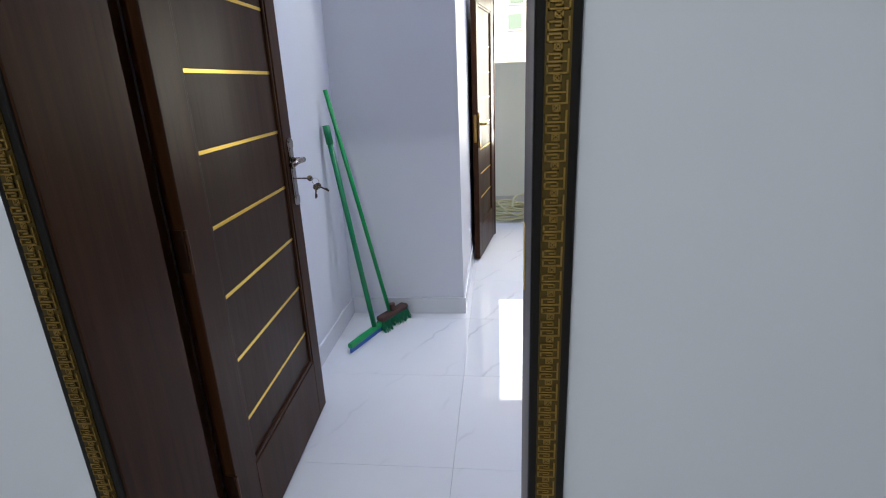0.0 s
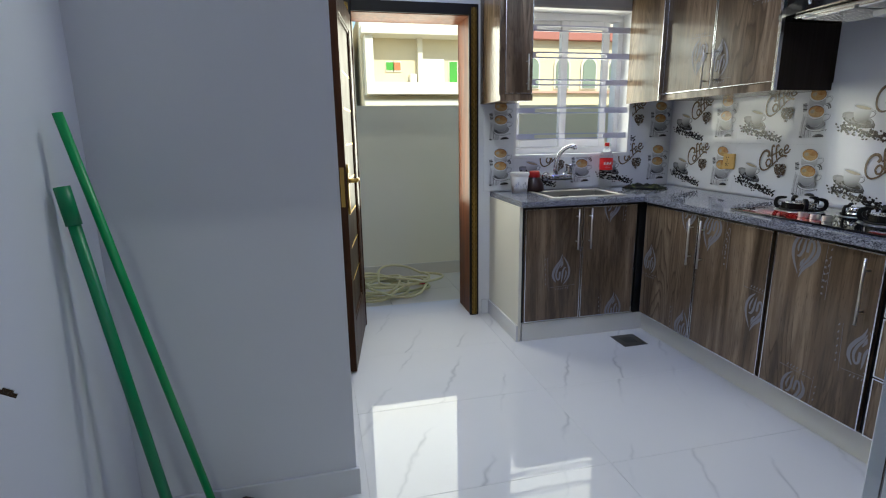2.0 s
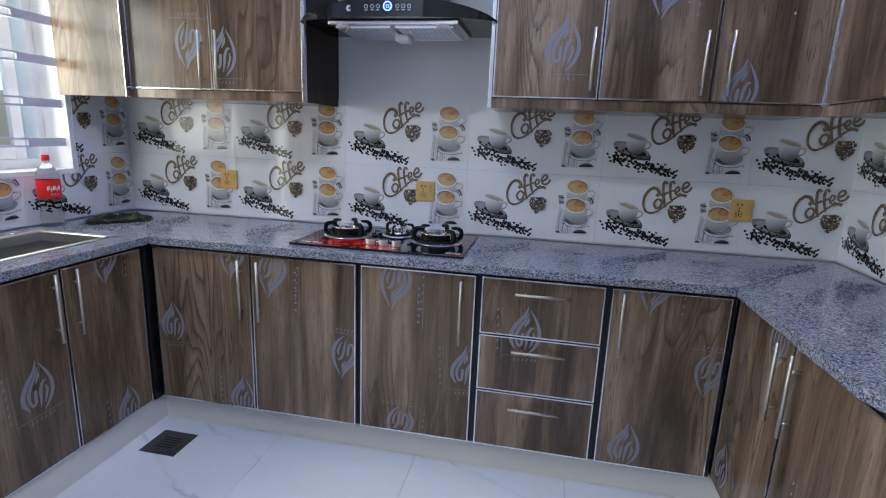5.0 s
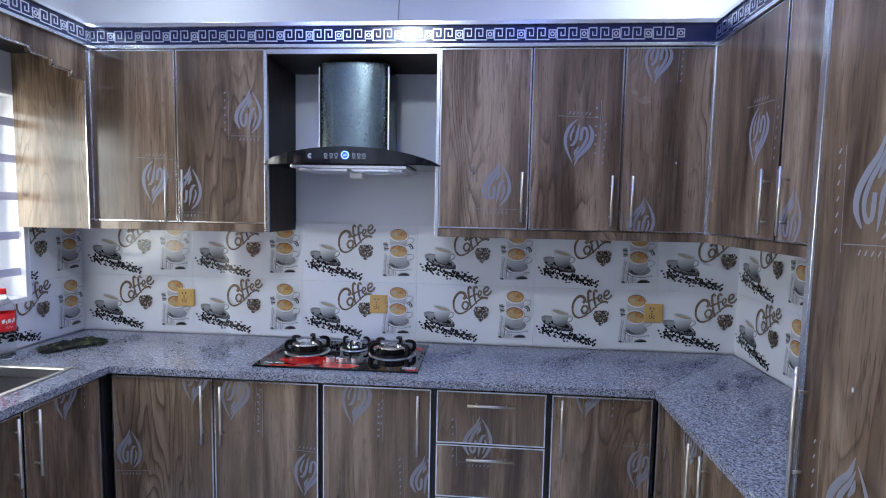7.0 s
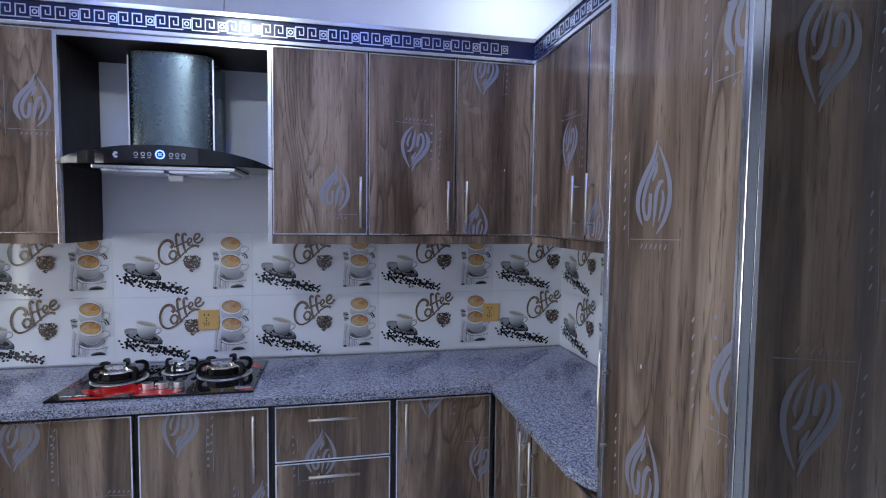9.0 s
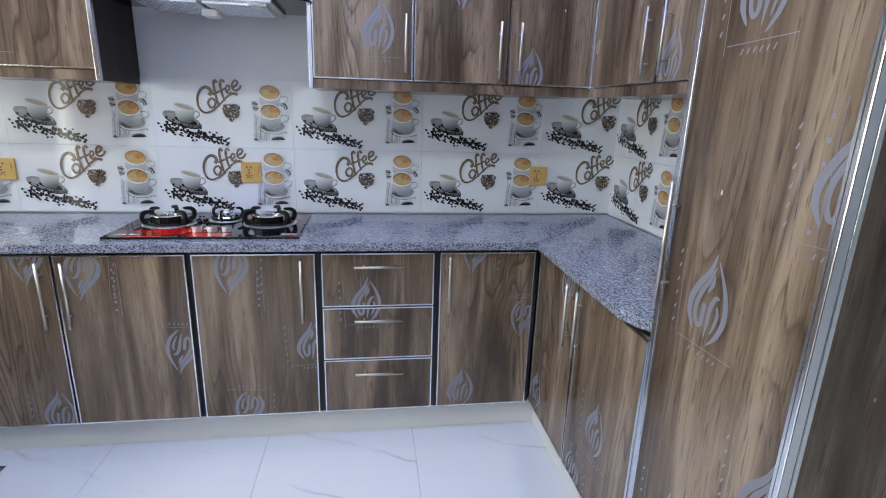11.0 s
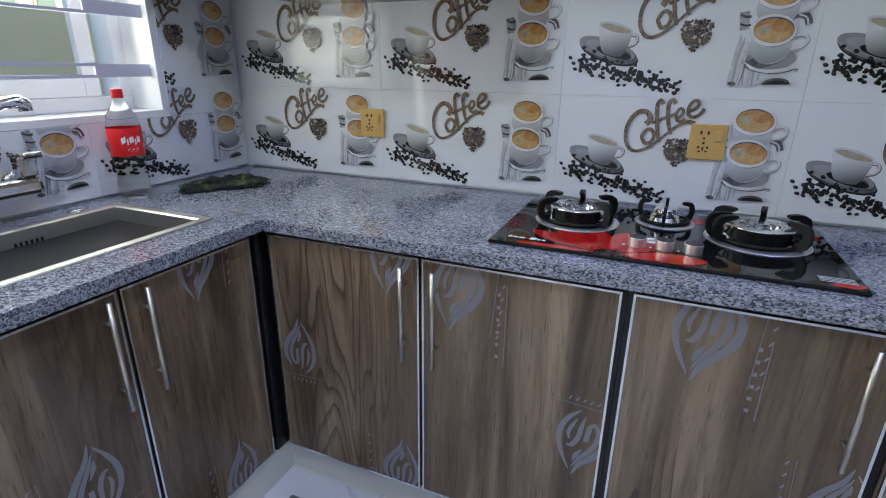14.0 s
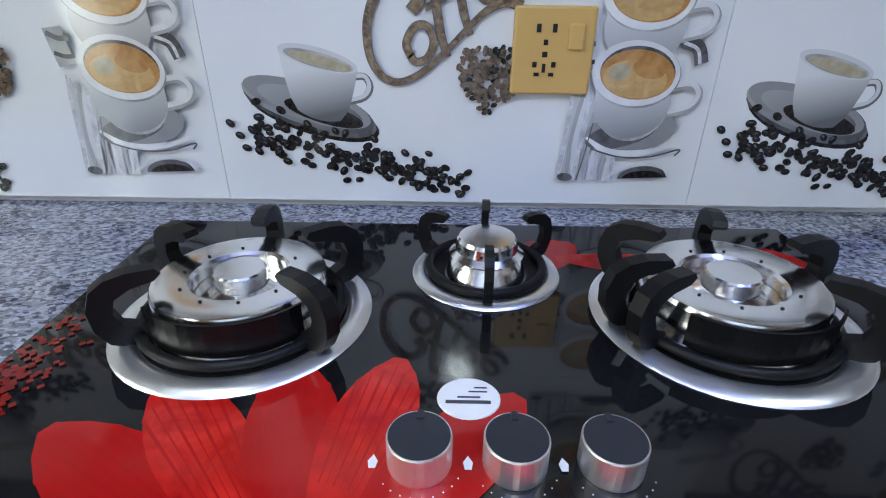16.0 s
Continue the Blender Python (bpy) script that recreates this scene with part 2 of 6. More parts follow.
M_WALL = painted_wall("wall_paint", (0.74, 0.755, 0.79))
M_CEIL = painted_wall("ceiling_paint", (0.82, 0.82, 0.84), 0.03)
M_CREAM = painted_wall("cream_panel", (0.74, 0.72, 0.64), 0.03)
M_OUTWALL = painted_wall("outer_plaster", (0.84, 0.79, 0.61), 0.3)
M_HOUSE = painted_wall("house_plaster", (0.72, 0.64, 0.46), 0.3)
M_FILM = wood_film_material()
M_MARBLE = marble_material("floor_marble")
M_BASEB = marble_material("baseboard_marble", (0.72, 0.73, 0.75), rough=0.18, strength=0.4)
M_PLINTH = material("plinth_tile", (0.76, 0.755, 0.71), 0.2)
M_GROUT = material("grout", (0.66, 0.66, 0.68), 0.7)
M_GRANITE = granite_material()
M_BLACK = material("black_edge", (0.008, 0.008, 0.009), 0.35)
M_ALU = brushed_metal("aluminium_trim", (0.78, 0.8, 0.84), 0.22)
M_STEEL = brushed_metal("steel", (0.72, 0.72, 0.72), 0.2)
M_HANDLE = brushed_metal("champagne_steel", (0.60, 0.56, 0.49), 0.36)
M_CHROME = brushed_metal("chrome", (0.82, 0.82, 0.84), 0.07)
M_DARKCHROME = brushed_metal("dark_chrome", (0.34, 0.30, 0.28), 0.16)
M_DOOR = varnished_wood("dark_walnut", (0.032, 0.0115, 0.0042), (0.060, 0.0225, 0.0085), 0.36, coat=0.0)
M_DOORRED = varnished_wood("red_brown_wood", (0.10, 0.030, 0.012), (0.23, 0.072, 0.026), 0.45, coat=0.0)
M_JAMBFILM = varnished_wood("jamb_film", (0.095, 0.060, 0.048), (0.135, 0.095, 0.080), 0.35, coat=0.0)
M_GOLD = brushed_metal("gold_strip", (0.95, 0.66, 0.13), 0.3)
M_OLDGOLD = brushed_metal("old_gold", (0.40, 0.255, 0.07), 0.38)
M_WHITE = material("white_plastic", (0.82, 0.82, 0.82), 0.3)
M_GLASS = material("pane_glass", (1, 1, 1), 0.0)
M_GLASS.node_tree.nodes["Principled BSDF"].inputs["Transmission Weight"].default_value = 1.0
M_GLASS.node_tree.nodes["Principled BSDF"].inputs["IOR"].default_value = 1.05
M_PRINT = material("film_print", (0.215, 0.21, 0.235), 0.4)

# ---- structure ----
EX, NY, SY, WX = 2.34, 4.72, 1.242, -0.83          # kitchen wall faces
PIER_X, PIER_Y = -0.128, 3.03
DOOR1 = (-0.668, 0.14, 2.04)                        # inner doorway: x0, x1, height
DOOR2 = (0.06, 0.80, 2.0)                          # yard doorway
WIN = (1.11, 2.005, 1.10, 2.09)


def structure(name, bm, mat, label, category):
    return tagged(part(name, bm, mat), label, category, kind="structure")


bm = bmesh.new()
add_box(bm, (WX - 2.0, -2.6, -0.12), (EX + 0.2, 5.08, -0.008))
structure("floor", bm, M_GROUT, "grey grout bed under the polished marble floor tiles", "floor")
structure("wall_east", box((EX, SY - 0.22, 0), (EX + 0.2, NY + 0.3, CEIL)), M_WALL, "plain white painted kitchen wall behind the cabinets", "wall")
structure("wall_north", wall_with_holes(bmesh.new(), "x", (-0.99, NY, -0.1), (EX, NY + 0.28, CEIL), [(DOOR2[0] - 0.06, DOOR2[1] + 0.05, -0.1, DOOR2[2] + 0.07), WIN]), M_WALL, "white painted wall with a door and a window to the yard", "wall")
structure("wall_south", wall_with_holes(bmesh.new(), "x", (-3.0, 0.94, 0), (EX, SY, CEIL), [(DOOR1[0] - 0.04, DOOR1[1] + 0.04, 0, DOOR1[2] + 0.04)]), M_WALL, "white painted wall with the inner doorway", "wall")
structure("wall_west", box((WX - 0.16, SY, 0), (WX, NY, CEIL)), M_WALL, "white painted wall behind the open door", "wall")
structure("wall_pier", box((WX, PIER_Y, 0), (PIER_X, NY, CEIL)), M_WALL, "white painted wall block beside the yard door", "wall")
structure("wall_hall", wall_with_holes(bmesh.new(), "x", (-3.0, -2.6, 0), (EX + 0.2, -2.4, CEIL), []), M_WALL, "plain white hall wall", "wall")
structure("wall_hall_west", box((-3.0, -2.4, 0), (-2.8, 0.94, CEIL)), M_WALL, "plain white hall side wall", "wall")
structure("wall_hall_east", box((EX, -2.4, 0), (EX + 0.2, 0.94, CEIL)), M_WALL, "plain white hall side wall", "wall")
structure("ceiling", box((-3.0, -2.6, CEIL), (EX + 0.2, NY + 0.28, CEIL + 0.2)), M_CEIL, "smooth white painted ceiling", "ceiling")
# unseen slab in place of an upper storey, added to shade the yard
structure("wall_upper_storey", box((-9.0, -2.6, CEIL + 0.25), (9.0, NY + 0.28, 3.35)), M_OUTWALL, "unseen plastered slab added over the kitchen to shade the yard", "wall")
structure("wall_outer_east", box((EX + 0.2, NY + 0.08, -0.1), (9.0, NY + 0.28, CEIL + 0.25)), M_OUTWALL, "plastered outer wall facing the yard", "wall")
structure("wall_outer_west", box((-9.0, NY + 0.08, -0.1), (-0.99, NY + 0.28, CEIL + 0.25)), M_OUTWALL, "plastered outer wall facing the yard", "wall")
structure("wall_yard", box((-9.0, 6.0, -0.1), (9.0, 6.2, 1.52)), M_OUTWALL, "olive-grey plastered yard wall in the shade", "wall")
structure("ground", box((-400, 5.08, -0.3), (400, 900, -0.09)), material("ground_dust", (0.3, 0.27, 0.22), 0.9), "pale dusty ground beyond the yard", "ground")

# ---- ribbons ----
def add_ribbon(bm, pts, width, mat=0, y=0.0, smooth_steps=4):
    """A flat tapered stroke in x, z; width: one value or one for each point."""
    w = width if isinstance(width, (list, tuple)) else [width] * len(pts)
    p, ww = [], []
    for i in range(len(pts) - 1):
        a, b, c, d = pts[max(i - 1, 0)], pts[i], pts[i + 1], pts[min(i + 2, len(pts) - 1)]
        for k in range(smooth_steps):
            t = k / smooth_steps
            p.append([0.5 * (2 * b[j] + (c[j] - a[j]) * t + (2 * a[j] - 5 * b[j] + 4 * c[j] - d[j]) * t * t + (3 * b[j] - a[j] - 3 * c[j] + d[j]) * t ** 3) for j in (0, 1)])
            ww.append(w[i] + (w[i + 1] - w[i]) * t)
    p.append(list(pts[-1]))
    ww.append(w[-1])
    sides = []
    for i, (x, z) in enumerate(p):
        a, c = p[max(i - 1, 0)], p[min(i + 1, len(p) - 1)]
        dx, dz = c[0] - a[0], c[1] - a[1]
        n = math.hypot(dx, dz) or 1
        o = ww[i] / 2
        sides.append((bm.verts.new((x - dz / n * o, y, z + dx / n * o)), bm.verts.new((x + dz / n * o, y, z - dx / n * o))))
    for (a, b), (c, d) in zip(sides, sides[1:]):
        bm.faces.new((a, b, d, c)).material_index = mat


def add_disc(bm, x, z, rx, rz, turn=0.0, mat=0, y=0.0, n=20, a0=0.0, a1=2 * math.pi):
    """A flat ellipse, or a slice of one, in x, z."""
    c, s = math.cos(turn), math.sin(turn)
    vs = []
    for k in range(n):
        a = a0 + (a1 - a0) * k / (n if a1 - a0 > 6.2 else n - 1)
        u, v = rx * math.cos(a), rz * math.sin(a)
        vs.append(bm.verts.new((x + c * u - s * v, y, z + s * u + c * v)))
    bm.faces.new(vs).material_index = mat



def clip(bm, u0, u1, v0, v1):
    for co, no in (((u0, 0, 0), (1, 0, 0)), ((u1, 0, 0), (-1, 0, 0)), ((0, 0, v0), (0, 0, 1)), ((0, 0, v1), (0, 0, -1))):
        bmesh.ops.bisect_plane(bm, geom=bm.verts[:] + bm.edges[:] + bm.faces[:], plane_co=co, plane_no=no, clear_inner=True, clear_outer=False)
    return bm


# ---- cabinets ----
E_FACE = -90   # cabinets on the east wall
N_FACE = 0
S_FACE = 180


def bar_handle(parent, x, z, length, upright=True):
    """A steel bar on two posts; x, z is its middle on the door's face."""
    bm = bmesh.new()
    h = length / 2
    for s in (-1, 1):
        o = s * h * 0.62
        a = (x, 0, z + o) if upright else (x + o, 0, z)
        add_rod(bm, a, (a[0], -0.026, a[2]), 0.004, n=8)
    if upright:
        add_rod(bm, (x, -0.028, z - h), (x, -0.028, z + h), 0.0055)
    else:
        add_rod(bm, (x - h, -0.028, z), (x + h, -0.028, z), 0.0055)
    return part("handle", bm, M_HANDLE, parent, "dull champagne steel bar handle", smooth=True)


def leaf_print(parent, x, z, s, lean=0.0, bounds=None):
    """A flame-like emblem printed on the film with hairlines and small marks, as plain strokes."""
    bm = bmesh.new()
    c, d = math.cos(lean), math.sin(lean)
    strokes = [([(0.12, 1.0), (-0.02, 0.62), (-0.30, 0.28), (-0.52, -0.08), (-0.55, -0.45), (-0.38, -0.80)], [0.02, 0.13, 0.17, 0.18, 0.16, 0.04]),
               ([(0.15, 0.74), (0.0, 0.42), (-0.20, 0.12), (-0.33, -0.20), (-0.33, -0.48), (-0.24, -0.66), (-0.13, -0.60), (-0.10, -0.40), (-0.08, -0.12)], [0.02, 0.10, 0.13, 0.13, 0.11, 0.11, 0.11, 0.13, 0.12]),
               ([(0.20, 0.86), (0.42, 0.45), (0.56, 0.05), (0.56, -0.35), (0.40, -0.72), (0.14, -1.0)], [0.02, 0.10, 0.14, 0.15, 0.12, 0.02]),
               ([(0.02, -0.86), (0.08, -0.50), (0.12, -0.16), (0.24, 0.08), (0.36, 0.10)], [0.02, 0.11, 0.13, 0.12, 0.04]),
               ([(0.20, -0.74), (0.30, -0.50), (0.36, -0.26), (0.32, -0.08)], [0.02, 0.09, 0.10, 0.04]),
               ([(0.14, 0.56), (0.10, 0.36), (-0.02, 0.14)], [0.02, 0.13, 0.04])]

    def turn(u, v):
        return (x + s * (c * u - d * v), z + s * (d * u + c * v))

    for k, (pts, w) in enumerate(strokes):
        add_ribbon(bm, [turn(u, v) for u, v in pts], [v * s for v in w], 0, -0.0012 - 0.00002 * k, 4)
    add_ribbon(bm, [turn(-0.85, -1.12), turn(0.95, -1.12)], 0.0014, 0, -0.0012, 1)
    add_ribbon(bm, [turn(-0.92, -1.3), turn(-0.92, 0.9)], 0.0013, 0, -0.0012, 1)
    for k in range(6):
        add_ribbon(bm, [turn(-0.42 + 0.17 * k, -1.33), turn(-0.36 + 0.17 * k, -1.22)], 0.0032, 0, -0.0012, 1)
        add_ribbon(bm, [turn(-1.12, -0.9 + 0.33 * k), turn(-1.06, -0.8 + 0.33 * k)], 0.004, 0, -0.0012, 1)
    if bounds:
        clip(bm, *bounds)
    if not bm.faces:
        bm.free()
        return None
    return part("film_print", bm, M_PRINT, parent, "pale grey emblem on the protective film")


def line_print(parent, x0, z0, x1, z1):
    """A printed hairline with small marks beside it."""
    bm = bmesh.new()
    add_box(bm, (min(x0, x1) - 0.0008, -0.0013, min(z0, z1) - 0.0008), (max(x0, x1) + 0.0008, -0.001, max(z0, z1) + 0.0008))
    if x0 == x1:
        for k in range(6):
            z = min(z0, z1) + (k + 0.6) / 6.5 * abs(z1 - z0)
            add_box(bm, (x0 - 0.022, -0.0013, z), (x0 - 0.014, -0.001, z + 0.008))
    return part("film_print", bm, M_PRINT, parent, "thin printed line on the protective film")


def cabinet_door(parent, x0, x1, z0, z1, handle=None, prints=(), name="door", trim=0.005, lines=()):
    """A film-covered panel with an aluminium edge; handle: (x, z, length, upright)."""
    d = part(name, box((x0, 0, z0), (x1, 0.018, z1), 0.001), M_FILM, parent)
    bm = bmesh.new()
    for lo, hi in (((x0, z0), (x0 + trim, z1)), ((x1 - trim, z0), (x1, z1)), ((x0 + trim, z0), (x1 - trim, z0 + trim)), ((x0 + trim, z1 - trim), (x1 - trim, z1))):
        add_box(bm, (lo[0], -0.0025, lo[1]), (hi[0], 0.004, hi[1]))
    part("edge_trim", bm, M_ALU, d, "silver aluminium edge")
    if handle:
        bar_handle(d, *handle)
    for p in prints:
        leaf_print(d, *p, bounds=(x0 + trim, x1 - trim, z0 + trim, z1 - trim))
    for p in lines:
        line_print(d, *p)
    return d


def base_cabinet(x, y, face, width, doors, label, depth=0.55, z0=0.12, z1=0.842):
    """A floor unit: x, y is its front left corner as one faces it; doors take cabinet_door's values."""
    u = thing("base_cabinet", pose(x, y, z0, 0, 0, face), label, "cabinet", "base cabinets")
    part("body", box((0, 0.0185, 0), (width, depth, z1 - z0), 0.001), M_BLACK, u, "black-edged carcass")
    for d in doors:
        cabinet_door(u, **d)
    return u


H0 = 0.722
DZ = dict(z0=0.008, z1=H0 - 0.01)
FX = EX - 0.57
# east run, from the window end
base_cabinet(FX, 4.15, E_FACE, 0.955, [
    dict(x0=0.018, x1=0.478, handle=(0.44, 0.56, 0.26, True), prints=[(0.09, 0.381, 0.09, 0.06), (0.40, 0.69, 0.09, 3.12), (0.416, 0.073, 0.09, 0.03)], **DZ),
    dict(x0=0.486, x1=0.945, handle=(0.525, 0.56, 0.26, True), prints=[(0.58, 0.634, 0.10, 3.06), (0.901, 0.308, 0.095, 3.08)], lines=[(0.70, 0.47, 0.70, 0.68)], **DZ)],
    "double base cabinet in brown wood film with steel handles")
base_cabinet(FX, 3.195, E_FACE, 0.485, [
    dict(x0=0.012, x1=0.473, handle=(0.42, 0.56, 0.26, True), prints=[(0.157, 0.64, 0.1, 3.1), (0.445, 0.335, 0.09, 0.05), (0.187, 0.03, 0.09, 3.1)], lines=[(0.27, 0.48, 0.27, 0.66)], **DZ)],
    "single base cabinet in brown wood film beside the hob")
base_cabinet(FX, 2.71, E_FACE, 0.475, [
    dict(name="drawer", x0=0.012, x1=0.463, z0=0.487, z1=H0 - 0.01, handle=(0.24, 0.66, 0.2, False), prints=[(0.185, 0.515, 0.095, 0.03)]),
    dict(name="drawer", x0=0.012, x1=0.463, z0=0.253, z1=0.481, handle=(0.24, 0.43, 0.2, False), prints=[(0.185, 0.515, 0.095, 0.03)]),
    dict(name="drawer", x0=0.012, x1=0.463, z0=0.008, z1=0.247, handle=(0.24, 0.19, 0.2, False))],
    "drawer unit with three brown wood-film drawers")
base_cabinet(FX, 2.235, E_FACE, 0.435, [
    dict(x0=0.012, x1=0.413, handle=(0.05, 0.58, 0.24, True), prints=[(0.115, 0.10, 0.09, 0.02), (0.378, 0.416, 0.085, 3.1), (0.16, 0.715, 0.09, 3.1)], **DZ)],
    "single base cabinet in brown wood film with one handle")
# sink unit
base_cabinet(0.965, 4.15, N_FACE, 0.77, [
    dict(x0=0.012, x1=0.38, handle=(0.345, 0.58, 0.25, True), prints=[(0.25, 0.33, 0.095, 0.05)], **DZ),
    dict(x0=0.388, x1=0.752, handle=(0.43, 0.58, 0.25, True), prints=[(0.58, 0.69, 0.085, 3.1), (0.62, 0.06, 0.09, 0.05)], **DZ)],
    "sink base cabinet with two brown wood-film doors")
# south run
base_cabinet(1.80, 1.795, S_FACE, 0.892, [
    dict(x0=0.022, x1=0.435, handle=(0.395, 0.58, 0.24, True), prints=[(0.34, 0.66, 0.09, 3.1), (0.1, 0.12, 0.09)], **DZ),
    dict(x0=0.443, x1=0.886, handle=(0.485, 0.58, 0.24, True), prints=[(0.66, 0.30, 0.095), (0.53, 0.02, 0.09, 3.1)], **DZ)],
    "double base cabinet in brown wood film next to the tall unit", depth=0.53)


def upper_cabinet(x, y, face, width, doors, label, depth=0.355, z0=1.46, z1=2.285, rail=True, dark_side=None):
    u = thing("wall_cabinet", pose(x, y, z0, 0, 0, face), label, "cabinet", "wall cabinets")
    part("body", box((0, 0.0185, 0), (width, depth, z1 - z0), 0.001), M_FILM, u)
    if dark_side is not None:
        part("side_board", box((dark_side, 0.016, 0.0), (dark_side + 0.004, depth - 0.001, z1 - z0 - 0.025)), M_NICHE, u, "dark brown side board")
    if rail:
        part("bottom_rail", box((0, 0.001, 0), (width, 0.018, 0.036), 0.001), M_FILM, u)
    for d in doors:
        cabinet_door(u, **d)
    return u


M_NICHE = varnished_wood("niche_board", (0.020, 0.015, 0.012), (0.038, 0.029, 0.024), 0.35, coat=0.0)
UZ = dict(z0=0.04, z1=0.822)
UX = 1.985
upper_cabinet(UX, 4.36, E_FACE, 0.845, [
    dict(x0=0.004, x1=0.415, handle=(0.375, 0.16, 0.24, True), prints=[(0.31, 0.22, 0.1, 3.1)], **UZ),
    dict(x0=0.421, x1=0.84, handle=(0.455, 0.16, 0.24, True), prints=[(0.47, 0.2, 0.1), (0.76, 0.55, 0.1)], **UZ)],
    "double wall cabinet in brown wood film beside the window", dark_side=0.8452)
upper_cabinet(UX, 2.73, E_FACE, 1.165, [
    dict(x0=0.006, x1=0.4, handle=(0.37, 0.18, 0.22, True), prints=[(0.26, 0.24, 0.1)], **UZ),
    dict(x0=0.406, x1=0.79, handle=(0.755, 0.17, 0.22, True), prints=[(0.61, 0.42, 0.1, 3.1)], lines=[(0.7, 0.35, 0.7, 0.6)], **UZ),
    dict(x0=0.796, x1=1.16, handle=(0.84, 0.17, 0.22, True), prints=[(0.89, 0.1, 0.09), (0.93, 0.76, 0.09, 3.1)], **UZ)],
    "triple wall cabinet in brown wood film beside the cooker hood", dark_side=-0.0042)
upper_cabinet(UX, 1.565, S_FACE, 1.07, [
    dict(x0=0.006, x1=0.52, handle=(0.47, 0.17, 0.22, True), prints=[(0.38, 0.4, 0.1, 3.1)], **UZ),
    dict(x0=0.53, x1=1.065, handle=(0.58, 0.17, 0.22, True), prints=[(0.6, 0.12, 0.09)], **UZ)],
    "double wall cabinet in brown wood film over the short counter", depth=0.322)
upper_cabinet(0.875, 4.33, N_FACE, 0.205, [
    dict(x0=0.03, x1=0.2, handle=(0.165, 0.16, 0.2, True), **UZ)],
    "narrow wall cabinet between the yard door and the window", depth=0.385)
# end panel that closes the corner beside the window
part_end = thing("end_panel", pose(1.955, 4.715, 1.46), "brown wood-film end panel beside the window", "panel", "wall cabinets")
part("panel", box((0, -0.355, 0), (0.03, 0, 0.825), 0.001), M_FILM, part_end)
# tall unit
tall = thing("tall_cabinet", pose(0.905, 1.79, 0.0, 0, 0, S_FACE), "tall brown wood-film cupboard standing at the counter's end", "cabinet")
part("body", box((0.002, 0.0185, 0.0), (0.443, 0.545, 2.285), 0.001), M_FILM, tall)
cabinet_door(tall, 0.012, 0.433, 0.12, 2.28, (0.03, 1.10, 0.3, True), [(0.185, 1.645, 0.1, 0.03), (0.177, 1.02, 0.1, 0.03), (0.44, 1.31, 0.1, 0.05), (0.44, 1.94, 0.1, 0.05), (0.16, 0.42, 0.1, 0.03), (0.42, 0.70, 0.1, 0.05)], lines=[(0.405, 1.19, 0.405, 1.43), (0.405, 1.82, 0.405, 2.0)], trim=0.006)
part("edge_trim", box((-0.0095, -0.003, 0.12), (0.0105, 0.0180, 2.28), 0.001), M_ALU, tall, "silver aluminium edge strip")
part("corner_trim", box((0.4345, -0.004, 0), (0.4465, 0.017, 2.285), 0.002), M_ALU, tall, "silver aluminium corner strip")
part("corner_trim", box((0.4435, 0.018, 0), (0.447, 0.028, 2.285), 0.001), M_ALU, tall, "silver aluminium corner strip")
for spot in ((0.15, 1.86, 0.1, 3.1), (0.15, 1.22, 0.1, 3.05), (0.37, 1.55, 0.1, 0.05), (0.37, 0.9, 0.1, 0.05), (0.15, 0.6, 0.1, 3.1)):
    leaf_print(tall, *spot).matrix_local = Matrix.Translation((0.4434, 0, 0)) @ Matrix.Rotation(radians(90), 4, "Z")

post = thing("corner_post", pose(1.736, 4.152, 0.12), "black filler post in the corner of the base cabinets", "filler")
part("post", box((0, 0, 0), (0.05, 0.05, 0.722)), M_BLACK, post)

# ---- worktop and plinths ----
def slab(outer, holes, z0, z1):
    bm = bmesh.new()
    edges = []
    for loop in [outer, *holes]:
        vs = [bm.verts.new((x, y, z0)) for x, y in loop]
        edges += [bm.edges.new((vs[i], vs[(i + 1) % len(vs)])) for i in range(len(vs))]
    bmesh.ops.triangle_fill(bm, edges=edges, use_beauty=True)
    got = bmesh.ops.extrude_face_region(bm, geom=bm.faces[:])
    for v in got["geom"]:
        if isinstance(v, bmesh.types.BMVert):
            v.co.z = z1
    bmesh.ops.recalc_face_normals(bm, faces=bm.faces)
    return bm


worktop = thing("worktop", pose(EX - 0.004, SY + 0.004, 0), "grey speckled granite worktop in a U round the kitchen", "worktop")
IN, BK, SB = EX - 0.60, EX - 0.004, SY + 0.004
slabs = [([(0.945, NY - 0.004), (0.945, 4.135), (0.96, 4.12), (IN, 4.12), (BK, NY - 0.004)], [[(1.206, 4.255), (1.206, 4.592), (1.676, 4.592), (1.676, 4.255)]]),
         ([(IN, 4.1195), (BK, NY - 0.0045), (BK, SB + 0.0005), (IN, 1.8255)], []),
         ([(IN, 1.825), (1.03, 1.825), (0.96, 1.80), (0.912, 1.76), (0.912, SB), (BK, SB)], [])]
for outer, holes in slabs:
    bm = slab(outer, holes, 0.848, 0.88)
    rim = [e for e in bm.edges if len(e.link_faces) == 2 and e.calc_face_angle(0) > 0.5]
    bmesh.ops.bevel(bm, geom=rim, offset=0.0025, segments=2, affect="EDGES")
    bmesh.ops.translate(bm, vec=(-BK, -SB, 0), verts=bm.verts)
    part("slab", bm, M_GRANITE, worktop)
structure("trim_plinth", slab([(0.972, NY), (0.972, 4.16), (1.81, 4.16), (1.81, 1.76), (0.91, 1.76), (0.91, SY), (EX, SY), (EX, NY)], [], 0, 0.118), M_PLINTH, "pale cream tiled plinth under the base cabinets", "plinth")
